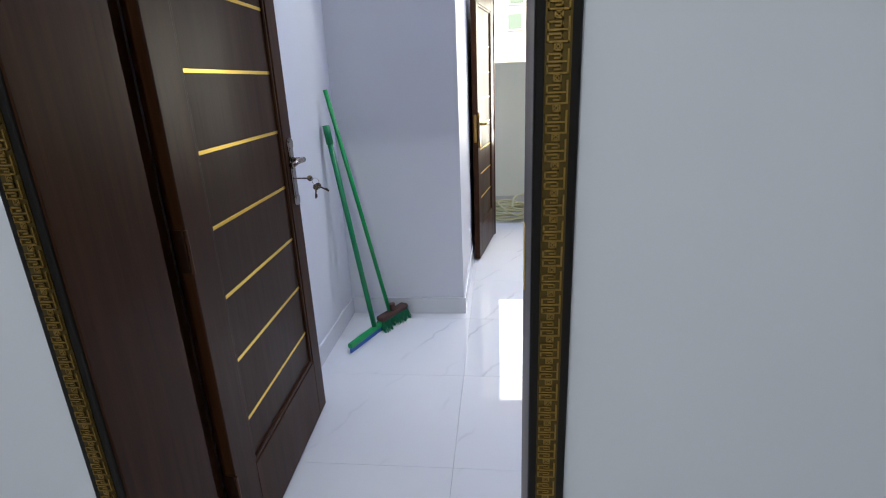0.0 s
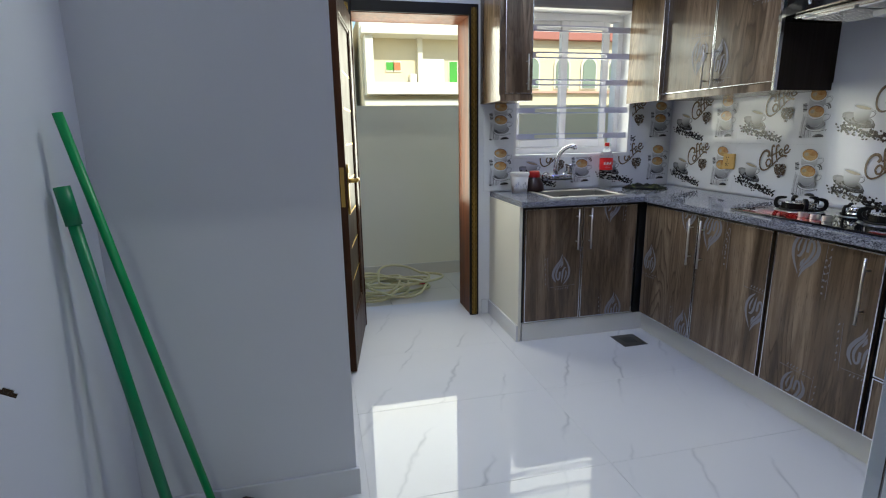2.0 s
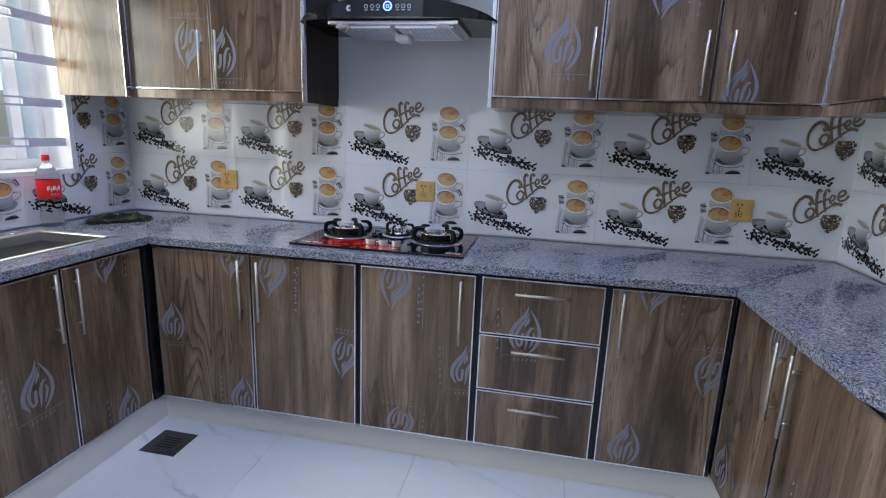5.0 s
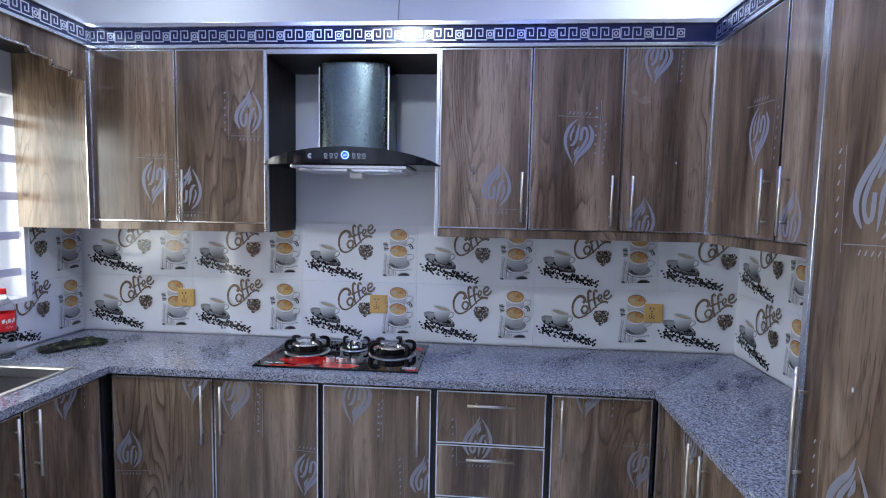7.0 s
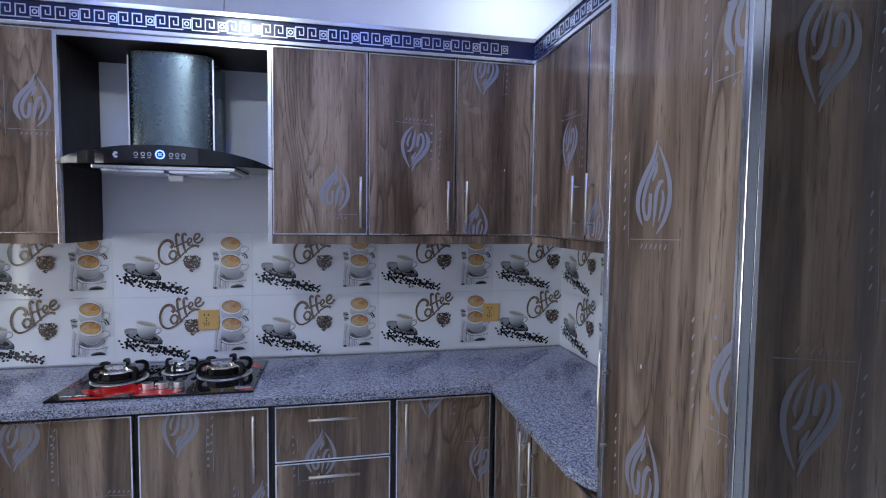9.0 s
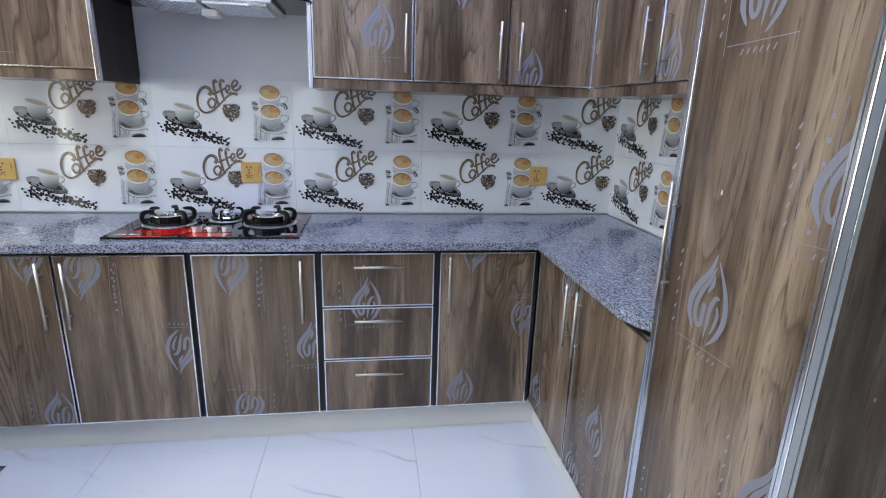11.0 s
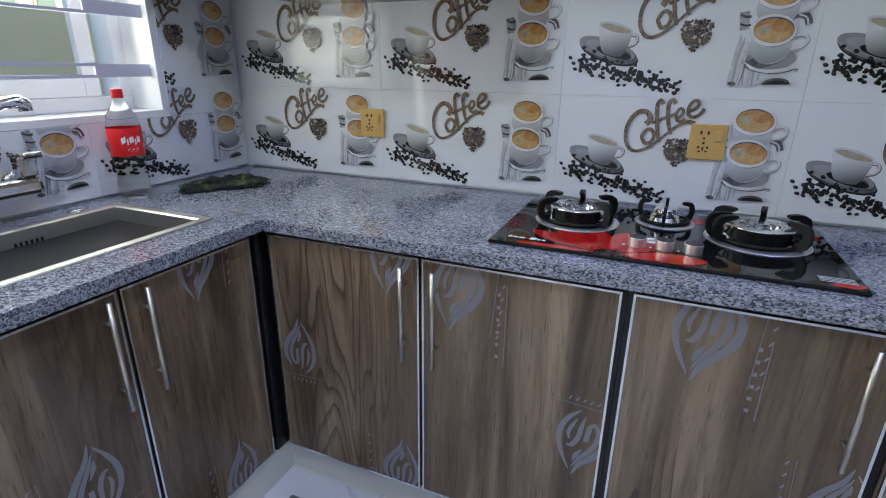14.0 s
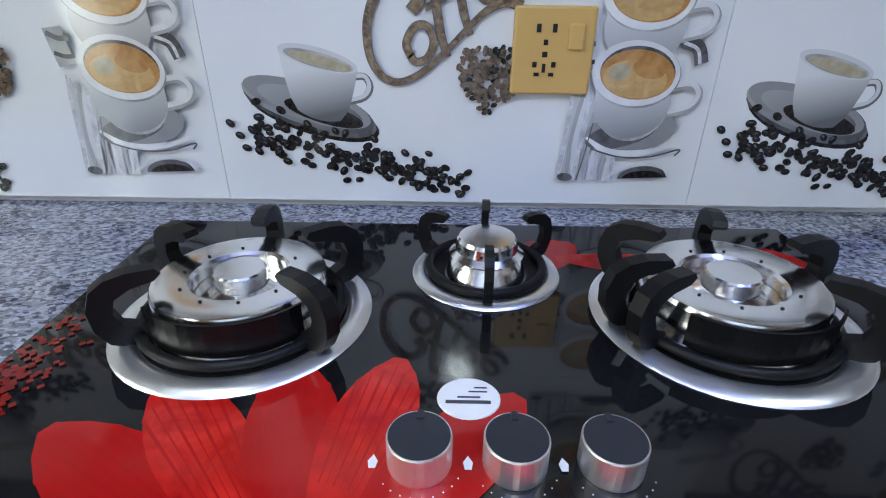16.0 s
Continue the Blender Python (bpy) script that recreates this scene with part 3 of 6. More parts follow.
structure("wall_counter_end", box((0.945, 4.165, 0.0), (0.9642, NY, 0.847), 0.001), M_CREAM, "cream painted end of the sink counter", "wall")

# ---- ribbons and key patterns ----
def key_band(length, height, pitch, relief=0.002):
    """Greek key and ringed squares, in x, z, from the origin."""
    bm = bmesh.new()
    h, y = height, -relief
    w = h * 0.072

    def bar(x0, z0, x1, z1):
        add_box(bm, (min(x0, x1) - w / 2, y, min(z0, z1) - w / 2), (max(x0, x1) + w / 2, 0, max(z0, z1) + w / 2))

    for k in range(int(length / pitch)):
        o = k * pitch
        s = pitch * 0.37
        pts = [(0.06, 0.08), (0.06, 0.92), (0.72, 0.92), (0.72, 0.36), (0.38, 0.36), (0.38, 0.62)]
        for q in (0, 1):
            p0 = o + q * s
            for (a, b), (c, d) in zip(pts, pts[1:]):
                bar(p0 + a * s, b * h, p0 + c * s, d * h)
            bar(p0 + 0.06 * s, 0.08 * h, p0 + 1.06 * s, 0.08 * h)
        m, r = o + pitch * 0.87, min(h * 0.44, pitch * 0.12)
        for a, b, c, d in ((-r, -r, r, -r), (-r, r, r, r), (-r, -r, -r, r), (r, -r, r, r)):
            bar(m + a * 0.9, h / 2 + b, m + c * 0.9, h / 2 + d)
        add_lathe(bm, [(r * 0.35, 0), (r * 0.35, relief), (r * 0.62, relief), (r * 0.62, 0)], 10, pose(m, 0, h / 2, 90))
    return bm


# ---- doors and frames ----
def panel_door(m, width, height, label, handle_z=1.08, strip_zs=(), plate=M_DARKCHROME, wood=M_DOOR):
    """A framed leaf with gold strips across its sunk panel; hinge at local x = 0, shown face towards -y."""
    d = thing("door", m, label, "door")
    bm = bmesh.new()
    st, st2, t = 0.122, 0.088, 0.04
    add_box(bm, (0, 0, 0.01), (st, t, height), 0.003)
    add_box(bm, (width - st2, 0, 0.01), (width, t, height), 0.003)
    add_box(bm, (st, 0, 0.01), (width - st2, t, 0.27), 0.003)
    add_box(bm, (st, 0, height - 0.11), (width - st2, t, height), 0.003)
    part("leaf_frame", bm, wood, d)
    bm = bmesh.new()
    for x0, x1, z0, z1 in ((st, st + 0.014, 0.27, height - 0.11), (width - st2 - 0.014, width - st2, 0.27, height - 0.11), (st, width - st2, 0.27, 0.284), (st, width - st2, height - 0.124, height - 0.11)):
        add_box(bm, (x0, 0.004, z0), (x1, t - 0.004, z1), 0.003)
    part("bead", bm, wood, d, "rounded inner bead")
    part("panel", box((st + 0.01, 0.013, 0.28), (width - st2 - 0.01, t - 0.013, height - 0.12)), M_DOORPANEL, d)
    for z in strip_zs:
        part("gold_strip", box((st + 0.014, 0.0115, z - 0.0052), (width - st2 - 0.014, 0.014, z + 0.0052), 0.0008), M_GOLD, d, "polished gold inlay strip")
    x = width - 0.042
    bm = bmesh.new()
    add_box(bm, (x - 0.021, -0.009, handle_z - 0.125), (x + 0.021, 0.0, handle_z + 0.095), 0.004)
    add_lathe(bm, [(0, 0.011), (0.02, 0.011), (0.023, 0.004), (0.023, 0)], 20, pose(x, 0, handle_z + 0.09, 90))
    add_lathe(bm, [(0, 0.011), (0.02, 0.011), (0.023, 0.004), (0.023, 0)], 20, pose(x, 0, handle_z - 0.12, 90))
    hp = part("handle_plate", bm, plate, d, "ornate metal handle plate")
    bm = bmesh.new()
    add_rod(bm, (x, 0, handle_z + 0.03), (x, -0.045, handle_z + 0.03), 0.011)
    add_tube(bm, [(x + 0.008, -0.046, handle_z + 0.03), (x - 0.03, -0.05, handle_z + 0.033), (x - 0.07, -0.048, handle_z + 0.031), (x - 0.115, -0.044, handle_z + 0.026)], [0.011, 0.01, 0.009, 0.011])
    part("lever", bm, plate, hp, smooth=True)
    bm = bmesh.new()
    add_box(bm, (width - 0.001, 0.01, handle_z - 0.1), (width + 0.0015, 0.03, handle_z + 0.1))
    part("lock_plate", bm, M_OLDGOLD, d, "brass lock plate on the door's edge")
    for z in (0.28, 1.0, 1.75):
        bm = bmesh.new()
        add_box(bm, (-0.0025, 0.006, z - 0.055), (0.0, 0.034, z + 0.055), 0.001)
        add_rod(bm, (-0.005, -0.003, z - 0.055), (-0.005, -0.003, z + 0.055), 0.005)
        for v in (-0.035, 0.0, 0.035):
            add_rod(bm, (-0.0032, 0.02, z + v), (-0.0024, 0.02, z + v), 0.004, n=8)
        part("hinge", bm, M_HINGE, d, "stained brown butt hinge")
    return d


M_DOORPANEL = varnished_wood("door_panel_wood", (0.032, 0.0140, 0.0070), (0.055, 0.0270, 0.0140), 0.36, coat=0.0)
M_HINGE = brushed_metal("stained_hinge", (0.10, 0.05, 0.03), 0.45)
M_KEYDARK = material("key_band_black", (0.009, 0.007, 0.006), 0.42, spec=0.22)
STRIPS = [0.475 + 0.188 * k for k in range(8)]
door_in = panel_door(pose(-0.655, 1.262, 0, 0, 0, 92.65), 0.805, 2.02, "open dark walnut door with gold strips and a steel handle", 1.075, [0.415 + 0.2 * k for k in range(8)])
door_yard = panel_door(pose(0.052, 4.700, 0, 0, 0, -99.0) @ Matrix.Diagonal((1, -1, 1, 1)), 0.715, 1.975, "open dark wooden yard door with a brass lever handle", 1.02, STRIPS[:7], M_OLDGOLD)


def door_frame(name, x0, x1, height, y0, y1, face_y, out, wood, label):
    """Jamb boards through the wall and, on one face, a casing with a gold key band."""
    f = thing(name, pose(x0, face_y, 0), label, "door frame", kind="structure")
    w = 0.04
    for nm, lo, hi in (("jamb", (-w, y0 - face_y, 0), (0, y1 - face_y, height + w)), ("jamb", (x1 - x0, y0 - face_y, 0), (x1 - x0 + w, y1 - face_y, height + w)), ("head", (0, y0 - face_y, height), (x1 - x0, y1 - face_y, height + w))):
        if name == "door_1" and nm == "jamb" and lo[0] < 0:
            part("rebate", box((-w, 0.25, 0), (-0.032, hi[1], height + w), 0.001), wood, f, "rebate for the leaf in the jamb")
            hi = (hi[0], 0.2495, hi[2])
        filmed = name == "door_1" and nm == "jamb" and lo[0] > 0
        part(nm, box(lo, hi, 0.002), M_JAMBFILM if filmed else wood, f, "grey film still on the jamb" if filmed else "")
    wd, t = 0.07, 0.02
    sides = [(-wd, -0.004, 0, height + wd), (x1 - x0 - 0.006, x1 - x0 + wd - 0.012, 0, height + wd)]
    for a, b, z0, z1 in sides:
        c = part("casing", box((a, min(0, out * t), z0), (b, max(0, out * t), z1), 0.004), M_KEYDARK, f, "black moulded casing")
        mid = (a + b) / 2
        part("gold_band", box((mid - 0.018, min(out * t, out * (t + 0.002)), z0 + 0.01), (mid + 0.018, max(out * t, out * (t + 0.002)), z1 - 0.02)), M_BANDBASE, c, "dull gold band")
        bm = key_band(z1 - z0 - 0.03, 0.033, 0.040, 0.003)
        mm = Matrix.Translation((mid + 0.016 * (-out if out < 0 else 1), out * (t + 0.002), z0 + 0.01)) @ (pose(0, 0, 0, 0, -90, 0) if out < 0 else pose(0, 0, 0, 0, -90, 180))
        bmesh.ops.transform(bm, matrix=mm, verts=bm.verts)
        part("key_relief", bm, M_OLDGOLD, c, "raised gold key pattern")
    bm = box((-0.004, min(0, out * t), height + 0.004), (x1 - x0 + 0.004, max(0, out * t), height + wd), 0.004)
    part("casing", bm, M_KEYDARK, f, "black moulded casing")
    return f


M_BANDBASE = brushed_metal("band_base", (0.13, 0.088, 0.028), 0.5)
door_frame("door_1", DOOR1[0], DOOR1[1], DOOR1[2], 0.925, 1.262, 0.94, -1, M_DOOR, "dark wooden door frame with a gold key-pattern band")
door_frame("door_2", DOOR2[0], DOOR2[1], DOOR2[2], NY - 0.004, NY + 0.275, NY, -1, M_DOORRED, "red-brown wooden yard door frame with a gold key-pattern band")
# strike plate on the inner door's jamb
sp = thing("strike_plate", pose(DOOR1[1] - 0.0015, 1.215, 1.0), "brass strike plate on the dark door jamb", "door fitting")
part("plate", box((0, -0.014, -0.07), (0.0014, 0.03, 0.07)), M_GOLD, sp)

# keys on the inner door
keys = thing("key_bunch", pose(-0.605, 2.03, 1.0), "two steel keys hanging on a ring from the lock", "keys")
bm = bmesh.new()
add_rod(bm, (-0.075, 0, 0.035), (-0.02, 0, 0.035), 0.003)
add_lathe(bm, [(0, 0.004), (0.011, 0.004), (0.011, -0.0), (0, 0)], 14, pose(-0.02, 0, 0.035, 90))
part("lock_key", bm, M_STEEL, keys)
bm = bmesh.new()
add_tube(bm, [(0.013 * math.cos(a), 0, 0.022 + 0.013 * math.sin(a)) for a in [2 * math.pi * k / 16 for k in range(16)]], 0.001, 6, closed=True)
part("ring", bm, M_STEEL, keys)
for turn in (8, -62):
    bm = bmesh.new()
    add_lathe(bm, [(0.0, 0.0015), (0.012, 0.0015), (0.012, -0.0015), (0, -0.0015)], 14, pose(0, 0, -0.01, 90))
    add_box(bm, (-0.003, -0.001, -0.055), (0.003, 0.001, -0.02))
    add_box(bm, (0.003, -0.001, -0.05), (0.006, 0.001, -0.038))
    bmesh.ops.transform(bm, matrix=pose(0, 0.002 * (turn > 0), 0.01, 0, turn, 0), verts=bm.verts)
    part("key", bm, M_STEEL, keys)

# ---- baseboards ----
BB = 0.105
for nm, lo, hi in (("baseboard", (WX + 0.012, PIER_Y - 0.012, 0), (PIER_X + 0.012, PIER_Y, BB)), ("baseboard", (PIER_X, PIER_Y, 0), (PIER_X + 0.012, NY, BB)),
                   ("baseboard", (WX, SY, 0), (WX + 0.012, PIER_Y, BB)), ("baseboard", (0.882, NY - 0.012, 0), (0.933, NY, BB)), ("baseboard", (0.933, 4.162, 0), (0.945, NY, BB)),
                   ("baseboard", (0.21, SY, 0), (0.455, SY + 0.012, BB))):
    structure(nm, box(lo, hi, 0.002), M_BASEB, "grey-white marble skirting along the wall", "baseboard")

# ---- window ----
win = thing("window_1", pose(WIN[0], NY, WIN[2]), "white sliding window with a white steel grille, closed", "window", kind="structure")
W, HH = WIN[1] - WIN[0], WIN[3] - WIN[2]
bm = bmesh.new()
for lo, hi in (((0.0, -0.004, 0.0), (W, 0.27, 0.022)), ((0.0, -0.004, HH - 0.02), (W, 0.27, HH)), ((0.0, -0.004, 0.022), (0.022, 0.27, HH - 0.02)), ((W - 0.022, -0.004, 0.022), (W, 0.27, HH - 0.02))):
    add_box(bm, lo, hi, 0.002)
part("reveal", bm, M_WHITE, win, "white lining of the window opening")
bm = bmesh.new()
for lo, hi in (((0.022, 0.13, 0.022), (W - 0.022, 0.2, 0.065)), ((0.022, 0.13, HH - 0.065), (W - 0.022, 0.2, HH - 0.02)), ((0.022, 0.13, 0.065), (0.06, 0.2, HH - 0.065)), ((W - 0.06, 0.13, 0.065), (W - 0.022, 0.2, HH - 0.065))):
    add_box(bm, lo, hi, 0.003)
part("window_frame", bm, M_WHITE, win)
for x0, x1, y in ((0.06, 0.46, 0.168), (0.405, W - 0.12, 0.138)):
    bm = bmesh.new()
    for lo, hi in (((x0, y, 0.066), (x0 + 0.05, y + 0.026, HH - 0.066)), ((x1 - 0.05, y, 0.066), (x1, y + 0.026, HH - 0.066)), ((x0 + 0.05, y, 0.066), (x1 - 0.05, y + 0.026, 0.12)), ((x0 + 0.05, y, HH - 0.12), (x1 - 0.05, y + 0.026, HH - 0.066))):
        add_box(bm, lo, hi, 0.003)
    s = part("sash", bm, M_WHITE, win)
    pane = part("pane", box((x0 + 0.045, y + 0.011, 0.115), (x1 - 0.045, y + 0.015, HH - 0.115)), M_GLASS, s, "clear glass pane")
    pane.visible_shadow = False
M_GRILLE = material("grille_paint", (0.62, 0.62, 0.72), 0.4)
for z in (0.145, 0.32, 0.505, 0.68, 0.85):
    bm = bmesh.new()
    add_box(bm, (0.022, 0.022, z - 0.019), (0.165, 0.028, z + 0.019), 0.001)
    add_box(bm, (0.69, 0.022, z - 0.019), (W - 0.022, 0.028, z + 0.019), 0.001)
    add_box(bm, (0.16, 0.021, z + 0.012), (0.70, 0.029, z + 0.021))
    add_box(bm, (0.16, 0.021, z - 0.021), (0.70, 0.029, z - 0.012))
    part("grille_bar", bm, M_GRILLE, win, "lilac-white slotted steel grille bar")

# ---- cornice over the wall cabinets ----
M_NAVY = material("cornice_navy", (0.012, 0.016, 0.06), 0.2)
M_SILVERKEY = brushed_metal("silver_key", (0.75, 0.78, 0.85), 0.3)


def cornice(x, y, face, length, label):
    c = thing("cornice", pose(x, y, 2.285, 0, 0, face), label, "cornice", "cornice runs")
    part("lower_strip", box((0, -0.012, 0.0), (length, 0.02, 0.016), 0.002), M_ALU, c, "silver aluminium strip")
    part("band", box((0, -0.006, 0.0165), (length, 0.02, 0.092)), M_NAVY, c, "navy band")
    part("upper_strip", box((0, -0.014, 0.0925), (length, 0.02, 0.112), 0.002), M_ALU, c, "silver aluminium strip")
    bm = key_band(length - 0.004, 0.056, (length - 0.004) / round(length / 0.135), 0.0015)
    bmesh.ops.transform(bm, matrix=Matrix.Translation((0.002, -0.006, 0.026)), verts=bm.verts)
    part("key_pattern", bm, M_SILVERKEY, c, "silver Greek key pattern")
    part("dust_top", box((0, 0.021, 0.0), (length, 0.33, 0.015)), M_FILM, c)
    return c


cornice(UX, 4.36, E_FACE, 2.795, "navy cornice with a silver key pattern over the cabinets")
cornice(UX, 1.565, S_FACE, 1.075, "navy cornice with a silver key pattern over the short run")
cornice(0.875, 4.345, N_FACE, 1.11, "navy cornice with a silver key pattern over the window")
# stepped valance over the window
val = thing("valance", pose(1.082, 4.35, 2.10), "brown wood-film valance with stepped ends over the window", "valance")
stepped = [(0, 0.185), (0, 0.035), (0.1, 0.035), (0.1, 0.058), (0.2, 0.058), (0.2, 0.08), (0.3, 0.08), (0.3, 0.1), (0.58, 0.1), (0.58, 0.08), (0.69, 0.08), (0.69, 0.058), (0.79, 0.058), (0.79, 0.035), (0.872, 0.035), (0.872, 0.185)]
bm = bmesh.new()
add_prism(bm, stepped, 0.018)
part("board", bm, M_FILM, val)
bm = bmesh.new()
for (a, b), (c, d) in zip(stepped[1:-1], stepped[2:-1]):
    add_box(bm, (min(a, c) - 0.003, -0.003, min(b, d) - 0.003), (max(a, c) + 0.003, 0.004, max(b, d) + 0.003))
part("edge_trim", bm, M_ALU, val, "silver aluminium edge")
part("shelf", box((0, 0.019, 0.16), (0.872, 0.36, 0.178)), M_BLACK, val)
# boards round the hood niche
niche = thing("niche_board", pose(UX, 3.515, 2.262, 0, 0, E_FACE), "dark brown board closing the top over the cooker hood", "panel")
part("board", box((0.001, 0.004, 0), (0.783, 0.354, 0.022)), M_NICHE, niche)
part("edge_trim", box((0.001, 0.0, 0), (0.783, 0.0035, 0.022)), M_ALU, niche, "silver aluminium edge")
for y, nm in ((3.521, "edge"), (2.737, "edge")):
    e = thing("edge_strip", pose(UX - 0.004, y, 1.46), "upright silver aluminium edge strip of the wall cabinets", "trim", "edge strips")
    part("strip", box((0, -0.011, 0), (0.02, 0.004, 0.82), 0.001), M_ALU, e)
# aluminium corner where the end panel meets the cabinets
e = thing("edge_strip", pose(1.952, 4.3595, 1.46), "upright silver aluminium edge strip of the wall cabinets", "trim", "edge strips")
part("strip", box((0, -0.006, 0), (0.03, 0.0, 0.825), 0.001), M_ALU, e)

# round box with a wire on the wall over the cabinets
jb = thing("junction_box", pose(EX, 2.965, 2.67), "round white junction box with a loose wire on the wall", "junction box")
bm = bmesh.new()
add_lathe(bm, [(0, 0.012), (0.034, 0.012), (0.04, 0.006), (0.04, 0)], 24, pose(0, 0, 0, 0, -90, 0))
part("cover", bm, M_WHITE, jb)
bm = bmesh.new()
add_tube(bm, [(-0.014, 0.0, -0.01), (-0.012, 0.006, -0.05), (-0.006, 0.012, -0.15), (-0.006, 0.016, -0.26)], 0.003, 6)
part("wire", bm, material("wire_grey", (0.3, 0.3, 0.33), 0.5), jb)

# ---- ceiling lamps ----
M_LAMP = material("lamp_diffuser", (0.9, 0.9, 0.9), 0.4)
lamp_nodes = M_LAMP.node_tree.nodes["Principled BSDF"]
lamp_nodes.inputs["Emission Color"].default_value, lamp_nodes.inputs["Emission Strength"].default_value = (0.86, 0.9, 1, 1), 6.0
M_LAMPBLUE = material("blue_diffuser", (0.3, 0.35, 0.9), 0.4)
blue_nodes = M_LAMPBLUE.node_tree.nodes["Principled BSDF"]
blue_nodes.inputs["Emission Color"].default_value, blue_nodes.inputs["Emission Strength"].default_value = (0.2, 0.3, 1, 1), 6.0
for lamp_x, lamp_y, watts, tint in LAMPS:
    c = thing("ceiling_light", pose(lamp_x, lamp_y, CEIL), "round white ceiling lamp, lit", "ceiling lamp", "ceiling lamps")
    bm = bmesh.new()
    add_lathe(bm, [(0.085, 0), (0.12, 0), (0.12, -0.022), (0.11, -0.03), (0.085, -0.03), (0.085, 0)], 32)
    part("rim", bm, M_WHITE, c)
    bm = bmesh.new()
    add_lathe(bm, [(0, -0.004), (0.084, -0.004), (0.084, -0.001), (0, -0.001)], 32)
    part("diffuser", bm, M_LAMPBLUE if tint == BLUE else M_LAMP, c)

# ---- cooker hood ----
M_HOODGLASS = material("hood_black_glass", (0.01, 0.011, 0.013), 0.06)
M_HOODSTEEL = brushed_metal("hood_steel", (0.18, 0.225, 0.235), 0.26)
hood = thing("cooker_hood", pose(EX, 3.12, 1.74, 0, 0, E_FACE), "black glass and steel cooker hood between the wall cabinets", "cooker hood")
outline = []
for k in range(13):
    a = math.pi * k / 12
    outline.append((0.163 * math.cos(a) if abs(math.cos(a)) < 0.97 else math.copysign(0.163, math.cos(a)), -0.245 - 0.045 * math.sin(a)))
bm = bmesh.new()
ring0 = [bm.verts.new((x, y, 0.08)) for x, y in [(0.163, 0.0), *outline, (-0.163, 0.0)]]
ring1 = [bm.verts.new((v.co.x, v.co.y, 0.505)) for v in ring0]
for v in ring0 + ring1:
    v.co.x -= 0.02
for k in range(len(ring0)):
    j = (k + 1) % len(ring0)
    bm.faces.new((ring0[k], ring0[j], ring1[j], ring1[k]))
bm.faces.new(ring1)
bmesh.ops.recalc_face_normals(bm, faces=bm.faces)
part("chimney", bm, M_HOODSTEEL, hood, "dark brushed steel chimney", smooth=True).data.set_sharp_from_angle(angle=0.6)
for s in (-1, 1):
    bm = bmesh.new()
    add_box(bm, (s * 0.163 - 0.024, -0.248, 0.08), (s * 0.163 - 0.016, -0.24, 0.505))
    part("chimney_edge", bm, M_CHROME, hood, "bright chimney edge")
bm = bmesh.new()
n = 25
rows = []
for k in range(n):
    u = -0.40 + 0.80 * k / (n - 1)
    q = max(0.0, 1 - (u / 0.40) ** 2)
    rows.append([(u, -0.37 - 0.10 * q ** 0.6, 0.035 + 0.068 * q ** 0.8), (u, -0.37 - 0.10 * q ** 0.6, 0.03 - 0.0 * q), (u, -0.06, 0.03), (u, -0.06, 0.05 + 0.068 * q ** 0.8)])
rings = [[bm.verts.new(p) for p in r] for r in rows]
for p, q in zip(rings, rings[1:]):
    for k in range(4):
        bm.faces.new((p[k], q[k], q[(k + 1) % 4], p[(k + 1) % 4]))
bm.faces.new(rings[0])
bm.faces.new(rings[-1])
bmesh.ops.recalc_face_normals(bm, faces=bm.faces)
visor = part("visor", bm, M_HOODGLASS, hood, "curved black glass visor", smooth=False)
M_ICON = material("icon_grey", (0.5, 0.52, 0.55), 0.4)
M_DIAL = material("dial_blue", (0.1, 0.15, 0.9), 0.3)
dial_nodes = M_DIAL.node_tree.nodes["Principled BSDF"]
dial_nodes.inputs["Emission Color"].default_value, dial_nodes.inputs["Emission Strength"].default_value = (0.12, 0.2, 1, 1), 3.0
yf = -0.4712


def visor_y(x):
    """The visor's front at x."""
    return -0.3702 - 0.10 * (1 - (x / 0.40) ** 2) ** 0.6


for x in (-0.085, -0.06, -0.038, 0.038, 0.06, 0.082):
    bm = bmesh.new()
    add_lathe(bm, [(0.0055, 0), (0.0075, 0), (0.0075, 0.0015), (0.0055, 0.0015)], 14, pose(x, visor_y(x), 0.066, 90))
    add_box(bm, (x - 0.006, visor_y(x) - 0.0012, 0.052), (x + 0.006, visor_y(x) + 0.001, 0.0545))
    part("touch_icon", bm, M_ICON, visor, "grey touch icon")
bm = bmesh.new()
for k in range(6):
    a = k * math.pi / 3
    add_box(bm, (-0.155 + 0.008 * math.cos(a) - 0.004, visor_y(-0.165) - 0.0015, 0.062 + 0.008 * math.sin(a) - 0.004), (-0.155 + 0.008 * math.cos(a) + 0.004, visor_y(-0.145) + 0.002, 0.062 + 0.008 * math.sin(a) + 0.004))
part("emblem", bm, M_ICON, visor, "grey fan emblem")
bm = bmesh.new()
add_lathe(bm, [(0.013, 0), (0.017, 0), (0.017, 0.002), (0.013, 0.002)], 24, pose(0, yf + 0.001, 0.066, 90))
for x in (-0.006, 0.002):
    add_box(bm, (x, yf - 0.001, 0.061), (x + 0.005, yf + 0.002, 0.063))
    add_box(bm, (x, yf - 0.001, 0.069), (x + 0.005, yf + 0.002, 0.071))
    add_box(bm, (x, yf - 0.001, 0.061), (x + 0.0015, yf + 0.002, 0.071))
part("dial", bm, M_DIAL, visor, "lit blue round display")
bm = bmesh.new()
add_box(bm, (-0.26, -0.42, 0.012), (0.26, -0.07, 0.0295), 0.004)
part("under_tray", bm, M_STEEL, hood, "steel underside")
